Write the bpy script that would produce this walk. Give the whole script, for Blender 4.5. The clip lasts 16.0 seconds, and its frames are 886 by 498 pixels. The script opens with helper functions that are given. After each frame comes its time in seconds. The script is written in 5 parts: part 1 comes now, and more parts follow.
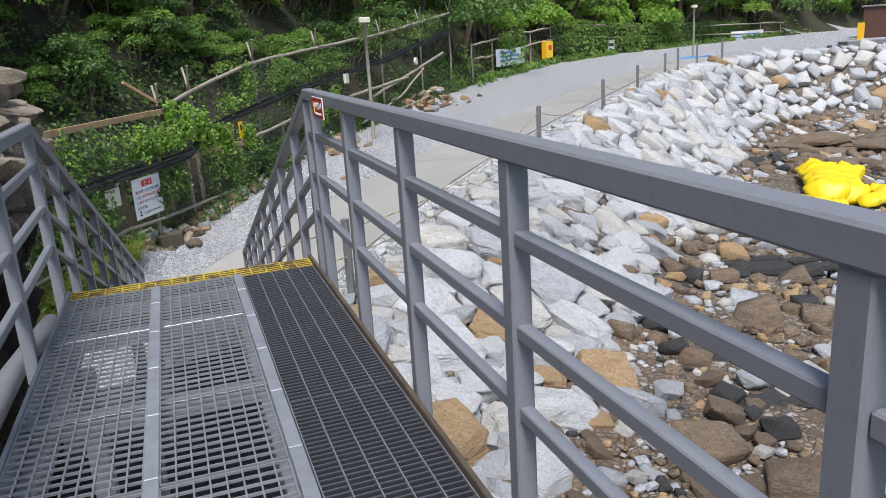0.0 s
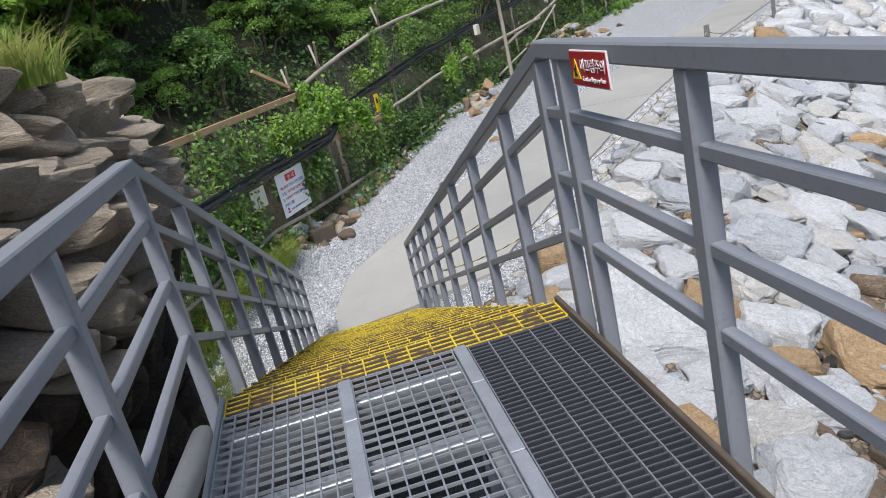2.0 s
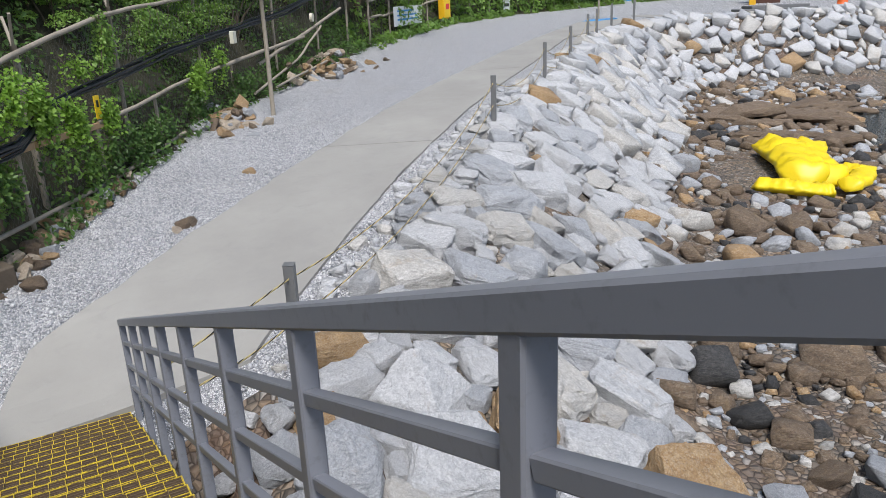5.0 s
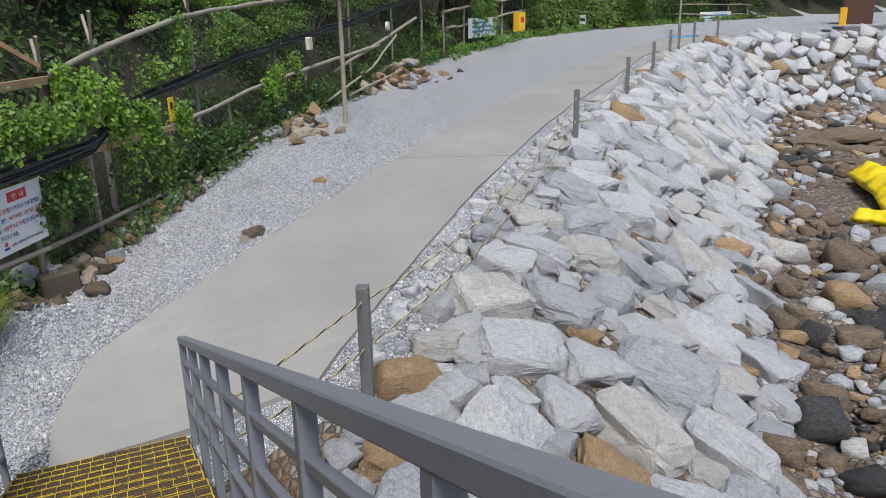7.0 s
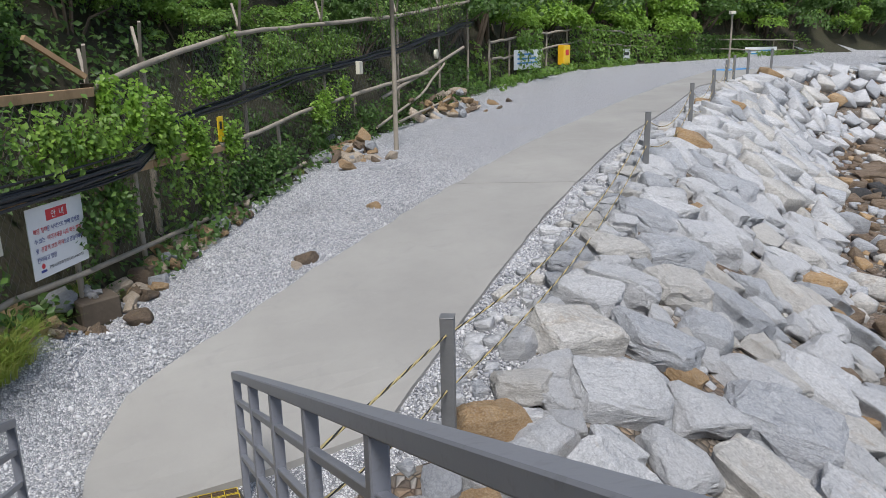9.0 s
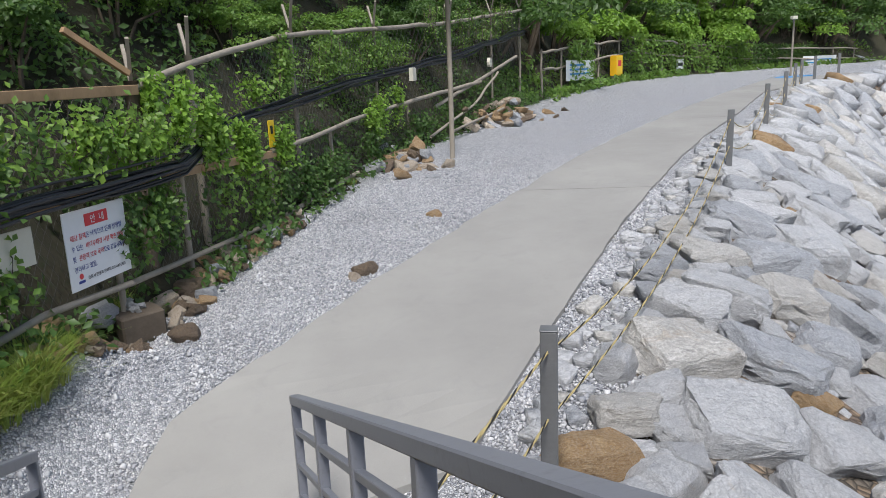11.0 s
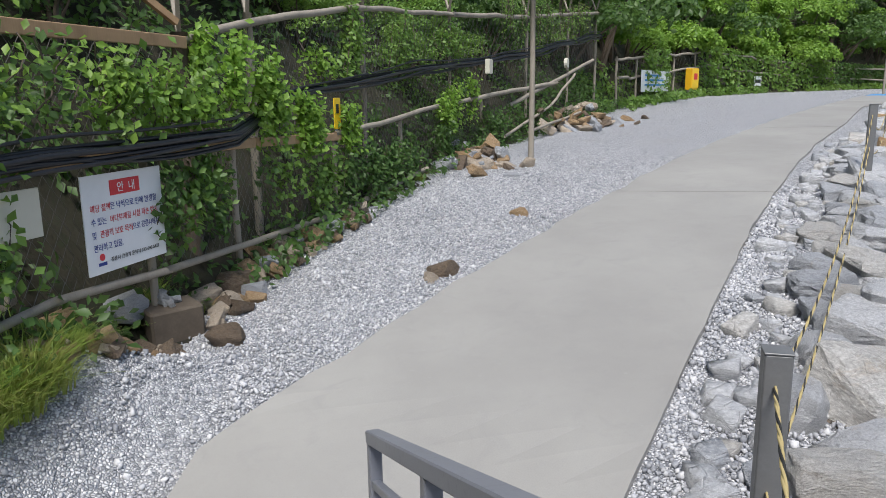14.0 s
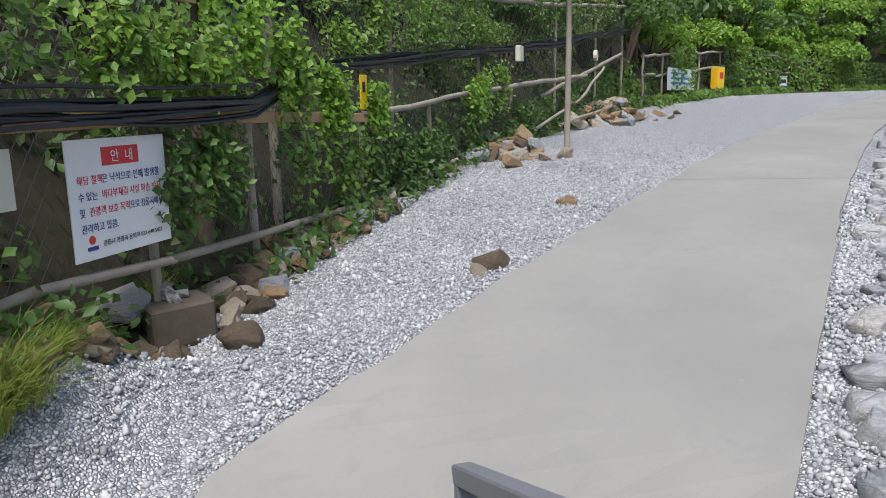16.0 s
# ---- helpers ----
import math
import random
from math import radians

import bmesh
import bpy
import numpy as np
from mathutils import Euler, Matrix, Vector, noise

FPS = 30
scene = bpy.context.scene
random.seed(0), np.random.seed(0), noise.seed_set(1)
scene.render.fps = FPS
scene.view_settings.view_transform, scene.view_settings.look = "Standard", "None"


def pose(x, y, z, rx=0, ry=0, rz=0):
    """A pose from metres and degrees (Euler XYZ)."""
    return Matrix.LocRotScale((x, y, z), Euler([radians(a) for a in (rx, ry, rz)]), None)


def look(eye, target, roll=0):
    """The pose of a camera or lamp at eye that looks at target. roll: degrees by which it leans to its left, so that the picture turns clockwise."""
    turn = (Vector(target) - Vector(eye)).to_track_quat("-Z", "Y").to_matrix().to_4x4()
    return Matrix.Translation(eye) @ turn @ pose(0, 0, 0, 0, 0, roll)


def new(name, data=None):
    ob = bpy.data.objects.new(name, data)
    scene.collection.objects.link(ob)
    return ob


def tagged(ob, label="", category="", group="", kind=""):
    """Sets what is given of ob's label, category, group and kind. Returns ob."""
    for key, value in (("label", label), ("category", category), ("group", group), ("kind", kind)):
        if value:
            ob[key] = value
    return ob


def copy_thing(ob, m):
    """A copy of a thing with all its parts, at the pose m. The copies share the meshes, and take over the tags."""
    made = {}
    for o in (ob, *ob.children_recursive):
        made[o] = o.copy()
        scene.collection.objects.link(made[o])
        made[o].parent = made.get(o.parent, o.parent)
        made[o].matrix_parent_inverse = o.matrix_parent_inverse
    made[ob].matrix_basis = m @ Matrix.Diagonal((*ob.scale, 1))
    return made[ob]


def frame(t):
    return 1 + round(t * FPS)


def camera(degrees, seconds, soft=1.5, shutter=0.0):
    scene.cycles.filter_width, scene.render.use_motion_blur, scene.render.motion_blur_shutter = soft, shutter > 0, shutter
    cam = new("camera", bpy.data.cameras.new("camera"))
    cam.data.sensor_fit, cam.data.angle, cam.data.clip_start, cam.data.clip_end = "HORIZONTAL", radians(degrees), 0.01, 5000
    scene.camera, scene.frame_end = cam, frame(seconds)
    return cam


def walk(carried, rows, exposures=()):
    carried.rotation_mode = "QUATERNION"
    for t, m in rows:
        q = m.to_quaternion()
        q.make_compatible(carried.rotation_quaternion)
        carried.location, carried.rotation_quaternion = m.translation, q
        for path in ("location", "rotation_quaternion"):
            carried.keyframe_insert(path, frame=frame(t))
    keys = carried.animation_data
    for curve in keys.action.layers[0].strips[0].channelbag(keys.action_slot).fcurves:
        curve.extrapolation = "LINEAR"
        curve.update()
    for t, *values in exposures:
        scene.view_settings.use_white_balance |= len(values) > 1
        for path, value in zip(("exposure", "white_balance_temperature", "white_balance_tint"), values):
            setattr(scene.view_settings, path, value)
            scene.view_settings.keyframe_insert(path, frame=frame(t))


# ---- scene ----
cam = camera(61.0, 16.0, soft=0.5)
PATH = [
    (0, (0.045, 0.558, 3.683), (0.67, 2.38, 3.145), -3.6),
    (0.5, (0.004, 0.952, 3.697), (0.553, 2.793, 3.141), -6.7),
    (1, (-0.036, 1.379, 3.683), (0.462, 3.241, 3.149), -11.7),
    (1.5, (-0.056, 1.89, 3.672), (0.276, 3.76, 3.043), -14.1),
    (2, (-0.051, 2.371, 3.653), (0.203, 4.259, 3.041), -13.5),
    (2.5, (0.049, 2.897, 3.66), (0.34, 4.782, 3.059), -12.1),
    (3, (0.084, 3.342, 3.642), (0.485, 5.193, 2.999), -10.4),
    (3.5, (0.089, 3.842, 3.613), (0.643, 5.638, 2.929), -8.0),
    (4, (0.089, 4.267, 3.574), (0.842, 5.987, 2.884), -5.4),
    (4.2, (0.133, 4.446, 3.548), (0.975, 6.13, 2.872), -4.7),
    (6.3, (0.358, 5.392, 3.489), (1.278, 7.057, 2.871), -1.0),
    (6.5, (0.36, 5.46, 3.479), (1.235, 7.147, 2.856), -1.0),
    (7, (0.403, 5.681, 3.409), (1.187, 7.417, 2.8), -1.1),
    (7.5, (0.4, 5.89, 3.334), (1.131, 7.657, 2.747), -1.2),
    (8, (0.377, 6.139, 3.258), (1.085, 7.923, 2.694), -1.4),
    (8.5, (0.36, 6.389, 3.177), (1.064, 8.183, 2.642), -1.0),
    (8.7, (0.306, 6.503, 3.121), (1.025, 8.293, 2.595), -1.0),
    (11, (0.314, 7.606, 2.684), (0.93, 9.453, 2.225), -2.3),
    (11.5, (0.318, 7.83, 2.595), (0.879, 9.691, 2.123), -2.8),
    (12, (0.324, 8.071, 2.509), (0.837, 9.945, 2.036), -3.1),
    (12.5, (0.363, 8.341, 2.42), (0.857, 10.226, 1.971), -3.0),
    (13, (0.373, 8.607, 2.335), (0.872, 10.496, 1.906), -2.4),
    (13.5, (0.364, 8.88, 2.23), (0.877, 10.767, 1.809), -1.5),
    (14, (0.332, 9.159, 2.134), (0.828, 11.053, 1.726), -0.7),
    (14.5, (0.304, 9.425, 2.007), (0.756, 11.333, 1.613), 0.2),
    (15, (0.3, 9.684, 1.914), (0.74, 11.592, 1.505), -0.5),
    (15.5, (0.305, 9.929, 1.839), (0.764, 11.835, 1.445), -1.1),
    (16, (0.27, 10.183, 1.751), (0.737, 12.09, 1.367), -1.1),
]
walk(cam, [(t, look(eye, target, roll)) for t, eye, target, roll in PATH], exposures=[(0, 0.45), (3.0, 0.52), (6.5, 0.15), (8.5, 0.16), (11.5, 0.28), (16, 0.31)])

# ---- light ----
SUN_EL, SUN_AZ = 58.0, 200.0
world = bpy.data.worlds.new("sky")
scene.world = world
world.use_nodes = True
wn = world.node_tree.nodes
sky = wn.new("ShaderNodeTexSky")
sky.sky_type = "NISHITA"
sky.sun_disc = False
sky.sun_elevation, sky.sun_rotation = radians(SUN_EL), radians(SUN_AZ)
sky.dust_density, sky.ozone_density = 2.0, 1.0
world.node_tree.links.new(sky.outputs[0], wn["Background"].inputs[0])
wn["Background"].inputs[1].default_value = 0.12
sun_data = bpy.data.lights.new("sun", "SUN")
sun_data.energy, sun_data.angle, sun_data.color = 3.05, radians(16), (1.0, 0.975, 0.95)
sun = new("sun", sun_data)
sun.matrix_world = look((0, 0, 40), Vector((0, 0, 40)) - Vector((math.sin(radians(SUN_AZ)) * math.cos(radians(SUN_EL)), math.cos(radians(SUN_AZ)) * math.cos(radians(SUN_EL)), math.sin(radians(SUN_EL)))))


# ---- materials ----
class Mat:
    """A small wrapper that builds node materials."""

    def __init__(self, name, rough=0.8, metal=0.0, spec=0.5):
        self.m = bpy.data.materials.new(name)
        self.m.use_nodes = True
        self.t = self.m.node_tree
        self.b = self.t.nodes["Principled BSDF"]
        self.b.inputs["Roughness"].default_value = rough
        self.b.inputs["Metallic"].default_value = metal
        self.b.inputs["Specular IOR Level"].default_value = spec
        self.co = self.node("ShaderNodeTexCoord").outputs["Object"]

    def node(self, kind, **inputs):
        n = self.t.nodes.new(kind)
        for k, v in inputs.items():
            self.put(n.inputs[k], v)
        return n

    def put(self, socket, v):
        if isinstance(v, bpy.types.NodeSocket):
            self.t.links.new(v, socket)
        elif isinstance(v, tuple) and len(v) == 3 and socket.type == "RGBA":
            socket.default_value = (*v, 1)
        else:
            socket.default_value = v

    def world_co(self):
        self.co = self.node("ShaderNodeNewGeometry").outputs["Position"]
        return self

    def stretch(self, sx, sy, sz):
        n = self.node("ShaderNodeMapping", Vector=self.co)
        n.inputs["Scale"].default_value = (sx, sy, sz)
        return n.outputs[0]

    def noise(self, scale, detail=5.0, rough=0.6, co=None, distort=0.0):
        n = self.node("ShaderNodeTexNoise", Vector=co or self.co, Scale=scale, Detail=detail, Roughness=rough, Distortion=distort)
        return n.outputs["Fac"]

    def cells(self, scale, feature="F1", out="Distance", co=None):
        n = self.t.nodes.new("ShaderNodeTexVoronoi")
        n.feature = feature
        self.put(n.inputs["Vector"], co or self.co)
        n.inputs["Scale"].default_value = scale
        return n.outputs[out]

    def ramp(self, fac, *stops):
        n = self.node("ShaderNodeValToRGB", Fac=fac)
        e = n.color_ramp.elements
        while len(e) < len(stops):
            e.new(0.5)
        for el, (p, c) in zip(e, stops):
            el.position = p
            el.color = (*c, 1) if isinstance(c, tuple) else (c, c, c, 1)
        return n.outputs[0]

    def mix(self, fac, a, b, mode="MIX"):
        n = self.t.nodes.new("ShaderNodeMix")
        n.data_type, n.blend_type = "RGBA", mode
        self.put(n.inputs[0], fac)
        self.put(n.inputs[6], a)
        self.put(n.inputs[7], b)
        return n.outputs[2]

    def math(self, op, a, b=0.5):
        n = self.t.nodes.new("ShaderNodeMath")
        n.operation = op
        self.put(n.inputs[0], a)
        self.put(n.inputs[1], b)
        return n.outputs[0]

    def random(self):
        return self.node("ShaderNodeObjectInfo").outputs["Random"]

    def island(self):
        return self.node("ShaderNodeNewGeometry").outputs["Random Per Island"]

    def color(self, c):
        self.put(self.b.inputs["Base Color"], c)
        return self

    def rough(self, r):
        self.put(self.b.inputs["Roughness"], r)
        return self

    def bump(self, height, strength=0.4, dist=0.02):
        n = self.node("ShaderNodeBump", Height=height, Strength=strength, Distance=dist)
        self.put(self.b.inputs["Normal"], n.outputs[0])
        return self


def paint(name, c, rough=0.5, metal=0.0, grime=0.25, scale=6.0):
    """Painted or plain surface with light grime at two scales."""
    k = Mat(name, rough, metal)
    n = k.mix(k.ramp(k.noise(scale, 6, 0.7), (0.35, 0.0), (0.75, 1.0)), c, tuple(v * (1 - grime) for v in c))
    n = k.mix(k.ramp(k.noise(scale * 14, 3), (0.4, 0.0), (0.8, 1.0)), n, tuple(v * (1 - grime * 0.6) for v in c))
    k.color(n).bump(k.noise(scale * 20, 3), 0.12, 0.004)
    return k.m


def rail_material():
    k = Mat("rail paint", 0.42, 0.0)
    base = k.mix(k.noise(3, 4), (0.185, 0.195, 0.225), (0.225, 0.235, 0.265))
    base = k.mix(k.ramp(k.noise(30, 4), (0.55, 0.0), (0.8, 1.0)), base, (0.16, 0.165, 0.18))
    rust = k.mix(k.noise(40, 4), (0.16, 0.06, 0.025), (0.30, 0.15, 0.06))
    base = k.mix(k.ramp(k.noise(4.3, 8, 0.75), (0.665, 0.0), (0.72, 1.0)), base, rust)
    k.color(base).bump(k.noise(60, 3), 0.1, 0.003)
    return k.m


def rock_material(name, a, b, vein, warm=0.0, scale=1.0):
    """Broken stone: broad tone from piece to piece, veins, grain and rusty stains."""
    k = Mat(name, 0.82)
    r = k.math("FRACT", k.math("ADD", k.random(), k.island()))
    shift = k.node("ShaderNodeCombineXYZ", X=k.math("MULTIPLY", r, 31.0), Y=k.math("MULTIPLY", r, 17.0), Z=k.math("MULTIPLY", r, 53.0)).outputs[0]
    add = k.t.nodes.new("ShaderNodeVectorMath")
    add.operation = "ADD"
    k.put(add.inputs[0], k.co)
    k.put(add.inputs[1], shift)
    co = add.outputs[0]
    st = k.node("ShaderNodeMapping", Vector=co)
    st.inputs["Scale"].default_value = (1.2, 1.2, 5.0)
    layers = k.noise(2.2 * scale, 8, 0.7, st.outputs[0], 1.2)
    c = k.mix(k.ramp(layers, (0.32, 0.0), (0.68, 1.0)), a, b)
    c = k.mix(k.ramp(k.noise(1.1 * scale, 5, 0.6, co), (0.42, 0.0), (0.6, 0.75)), c, tuple(0.5 * (p + q) * 1.12 for p, q in zip(a, b)))
    c = k.mix(k.ramp(k.noise(3.5 * scale, 9, 0.72, st.outputs[0], 2.0), (0.47, 0.0), (0.5, 0.8), (0.53, 0.0)), c, vein)
    c = k.mix(k.ramp(k.noise(1.7 * scale, 8, 0.75, co, 0.6), (0.60 - warm * 0.2, 0.0), (0.72 - warm * 0.1, 0.6)), c, (0.42, 0.30, 0.17))
    c = k.mix(k.ramp(k.noise(26 * scale, 6, 0.75, co), (0.36, 0.55), (0.60, 0.0)), c, tuple(v * 0.5 for v in a))
    c = k.mix(k.ramp(k.noise(6.5 * scale, 8, 0.8, st.outputs[0], 1.0), (0.36, 0.7), (0.50, 0.0)), c, tuple(v * 0.55 for v in a))
    fine = k.node("ShaderNodeMapping", Vector=co)
    fine.inputs["Scale"].default_value = (1.6, 3.0, 11.0)
    streak = k.noise(2.6 * scale, 9, 0.82, fine.outputs[0], 0.8)
    c = k.mix(k.ramp(streak, (0.34, 0.6), (0.45, 0.0)), c, tuple(v * 0.62 for v in a))
    c = k.mix(k.ramp(streak, (0.56, 0.0), (0.70, 0.7)), c, tuple(min(0.9, v * 1.25) for v in b))
    crack = k.cells(2.1 * scale, "DISTANCE_TO_EDGE", "Distance", fine.outputs[0])
    c = k.mix(k.ramp(crack, (0.0, 0.5), (0.012, 0.0)), c, tuple(v * 0.35 for v in a))
    c = k.mix(k.math("MULTIPLY", r, 0.35), c, tuple(v * 0.72 for v in a))
    hgt = k.math("ADD", k.math("MULTIPLY", layers, 1.5), k.math("ADD", k.math("MULTIPLY", k.noise(9 * scale, 9, 0.8, co), 1.2), k.math("MULTIPLY", k.cells(3.2 * scale, "F1", "Distance", co), 0.8)))
    hgt = k.math("ADD", hgt, k.math("ADD", k.math("MULTIPLY", streak, 0.9), k.math("MINIMUM", k.math("MULTIPLY", crack, 6.0), 0.3)))
    k.color(c).bump(hgt, 0.85, 0.032)
    return k.m


def gravel_material():
    k = Mat("gravel bed", 0.9).world_co()
    tone = k.cells(46, "F1", "Color")
    bw = k.node("ShaderNodeRGBToBW", Color=tone).outputs[0]
    c = k.ramp(bw, (0.12, (0.24, 0.25, 0.275)), (0.42, (0.52, 0.535, 0.56)), (0.74, (0.80, 0.80, 0.815)))
    d = k.cells(46, "DISTANCE_TO_EDGE")
    c = k.mix(k.ramp(d, (0.0, 0.85), (0.12, 0.0)), c, (0.10, 0.105, 0.115))
    c = k.mix(k.ramp(k.noise(0.8, 6, 0.7), (0.52, 0.0), (0.75, 0.4)), c, (0.36, 0.34, 0.31))
    c = k.mix(k.ramp(k.noise(8, 6, 0.8), (0.5, 0.0), (0.7, 0.45)), c, (0.30, 0.31, 0.33))
    k.color(c).bump(k.math("ADD", k.math("MINIMUM", d, 0.3), k.math("MULTIPLY", bw, 0.5)), 1.0, 0.04)
    return k.m


def chip_material():
    k = Mat("loose chippings", 0.95, 0.0, 0.25)
    c = k.ramp(k.island(), (0.0, (0.22, 0.23, 0.25)), (0.35, (0.37, 0.38, 0.405)), (0.75, (0.52, 0.525, 0.545)), (1.0, (0.68, 0.68, 0.69)))
    c = k.mix(k.ramp(k.noise(40, 5, 0.7), (0.45, 0.0), (0.7, 0.5)), c, (0.40, 0.41, 0.43))
    k.color(c).bump(k.noise(60, 4, 0.7), 0.5, 0.004)
    return k.m


def concrete_material():
    k = Mat("path concrete", 0.78).world_co()
    c = k.mix(k.ramp(k.noise(0.55, 7, 0.62), (0.3, 0.0), (0.7, 1.0)), (0.275, 0.268, 0.252), (0.345, 0.338, 0.315))
    c = k.mix(k.ramp(k.noise(2.4, 8, 0.75, distort=0.8), (0.52, 0.0), (0.72, 0.45)), c, (0.25, 0.247, 0.238))
    c = k.mix(k.ramp(k.noise(9, 6, 0.8), (0.62, 0.0), (0.74, 0.35)), c, (0.43, 0.425, 0.405))
    c = k.mix(k.ramp(k.noise(110, 4, 0.8), (0.5, 0.0), (0.8, 0.3)), c, (0.20, 0.195, 0.185))
    k.color(c).bump(k.noise(70, 5, 0.7), 0.25, 0.006)
    return k.m


def beach_material():
    k = Mat("beach shingle", 0.85).world_co()
    tone = k.node("ShaderNodeRGBToBW", Color=k.cells(11, "F1", "Color")).outputs[0]
    c = k.ramp(tone, (0.1, (0.09, 0.08, 0.07)), (0.4, (0.17, 0.145, 0.12)), (0.65, (0.25, 0.185, 0.125)), (0.9, (0.34, 0.33, 0.31)))
    d = k.cells(11, "DISTANCE_TO_EDGE")
    c = k.mix(k.ramp(d, (0.0, 1.0), (0.12, 0.0)), c, (0.04, 0.037, 0.032))
    c = k.mix(k.ramp(k.noise(0.5, 6, 0.7), (0.5, 0.0), (0.68, 0.6)), c, (0.16, 0.085, 0.05))
    k.color(c).bump(k.math("MINIMUM", d, 0.3), 1.0, 0.09)
    return k.m


def soil_material():
    k = Mat("undergrowth soil", 0.95).world_co()
    c = k.mix(k.noise(1.4, 8, 0.75), (0.024, 0.030, 0.013), (0.07, 0.055, 0.035))
    c = k.mix(k.ramp(k.noise(6, 8, 0.8), (0.5, 0.0), (0.7, 1.0)), c, (0.03, 0.055, 0.016))
    k.color(c).bump(k.noise(5, 8, 0.8), 1.0, 0.2)
    return k.m


def leaf_material(name, a, b, pale):
    k = Mat(name, 0.5)
    c = k.mix(k.island(), a, b)
    c = k.mix(k.ramp(k.noise(1.6, 3), (0.45, 0.0), (0.7, 0.7)), c, pale)
    c = k.mix(k.math("MULTIPLY", k.random(), 0.4), c, tuple(v * 0.7 for v in a))
    k.color(c)
    tr = k.node("ShaderNodeBsdfTranslucent", Color=pale)
    mixer = k.node("ShaderNodeMixShader", Fac=0.38)
    out = k.t.nodes["Material Output"]
    k.t.links.new(k.b.outputs[0], mixer.inputs[1])
    k.t.links.new(tr.outputs[0], mixer.inputs[2])
    k.t.links.new(mixer.outputs[0], out.inputs[0])
    return k.m


def wood_material(name, a, b):
    k = Mat(name, 0.8)
    c = k.mix(k.noise(6, 8, 0.7, k.stretch(12, 12, 0.8), 0.5), a, b)
    c = k.mix(k.ramp(k.noise(3, 6), (0.5, 0.0), (0.75, 0.6)), c, tuple(v * 0.5 for v in a))
    k.color(c).bump(k.noise(6, 8, 0.7, k.stretch(12, 12, 0.8)), 0.4, 0.01)
    return k.m


def galvanised():
    k = Mat("galvanised steel", 0.45, 0.55)
    c = k.mix(k.noise(8, 6), (0.28, 0.30, 0.33), (0.42, 0.44, 0.47))
    c = k.mix(k.ramp(k.noise(23, 6, 0.75), (0.62, 0.0), (0.72, 0.8)), c, (0.20, 0.15, 0.11))
    k.color(c)
    return k.m


def tread_paint(name, worn):
    k = Mat(name, 0.6).world_co()
    c = k.mix(k.noise(20, 5), (0.52, 0.38, 0.025), (0.68, 0.52, 0.05))
    brown = k.mix(k.noise(35, 5), (0.085, 0.06, 0.04), (0.16, 0.115, 0.075))
    c = k.mix(k.ramp(k.noise(9, 7, 0.8), (worn, 0.0), (worn + 0.1, 1.0)), c, brown)
    k.color(c)
    return k.m


RAIL = rail_material()
CHIP = chip_material()
GRAVEL, CONCRETE, BEACH, SOIL = gravel_material(), concrete_material(), beach_material(), soil_material()
WHITE_ROCK = rock_material("white quarry stone", (0.50, 0.515, 0.54), (0.74, 0.745, 0.755), (0.82, 0.82, 0.82))
CREAM_ROCK = rock_material("cream quarry stone", (0.50, 0.49, 0.465), (0.73, 0.71, 0.68), (0.79, 0.78, 0.76), 0.25)
GREY_ROCK = rock_material("blue grey quarry stone", (0.37, 0.39, 0.425), (0.59, 0.61, 0.64), (0.71, 0.72, 0.73))
OCHRE_ROCK = rock_material("ochre stone", (0.34, 0.20, 0.09), (0.58, 0.42, 0.23), (0.66, 0.58, 0.46), 0.5)
BROWN_ROCK = rock_material("brown shore stone", (0.12, 0.085, 0.06), (0.30, 0.215, 0.14), (0.38, 0.33, 0.26), 0.35)
DARK_ROCK = rock_material("dark slate", (0.025, 0.027, 0.03), (0.085, 0.085, 0.085), (0.13, 0.12, 0.11))
# brown stone darkened to hold the shade below the outcrop's overhang
HOLLOW_ROCK = rock_material("shaded brown hollow stone", (0.035, 0.024, 0.018), (0.10, 0.065, 0.045), (0.13, 0.10, 0.075), 0.2)
CLIFF_ROCK = rock_material("layered cliff stone", (0.46, 0.37, 0.275), (0.74, 0.635, 0.51), (0.77, 0.71, 0.62), 0.25, 1.2)
LEAF_MID = leaf_material("leaf mid green", (0.085, 0.18, 0.03), (0.17, 0.31, 0.055), (0.26, 0.40, 0.08))
LEAF_DARK = leaf_material("leaf dark green", (0.045, 0.10, 0.022), (0.095, 0.185, 0.04), (0.14, 0.25, 0.055))
LEAF_LIGHT = leaf_material("leaf bright green", (0.13, 0.26, 0.03), (0.23, 0.40, 0.05), (0.30, 0.46, 0.08))
GRASS = leaf_material("grass blade", (0.13, 0.25, 0.03), (0.28, 0.40, 0.07), (0.46, 0.44, 0.15))
GALV = galvanised()
STRIP = paint("zinc strip", (0.34, 0.36, 0.40), 0.5, 0.35, 0.35, 9.0)
DARK_STEEL = paint("dark grating steel", (0.05, 0.055, 0.068), 0.45, 0.2, 0.3)
PALE_STEEL = paint("worn grating top", (0.27, 0.28, 0.31), 0.4, 0.4, 0.3)
MID_STEEL = paint("scuffed bearing bar", (0.13, 0.135, 0.155), 0.42, 0.3, 0.3)
YELLOW = tread_paint("yellow tread paint", 0.49)
BROWN = tread_paint("worn tread steel", 0.30)
PIPE_WOOD = wood_material("weathered grey pole", (0.22, 0.19, 0.15), (0.38, 0.34, 0.28))
PLANK = wood_material("tan timber", (0.30, 0.19, 0.10), (0.45, 0.30, 0.17))
WIRE = paint("fence wire", (0.13, 0.125, 0.11), 0.6, 0.2)
CABLE = paint("black cable", (0.016, 0.017, 0.02), 0.42, 0.0, 0.2)
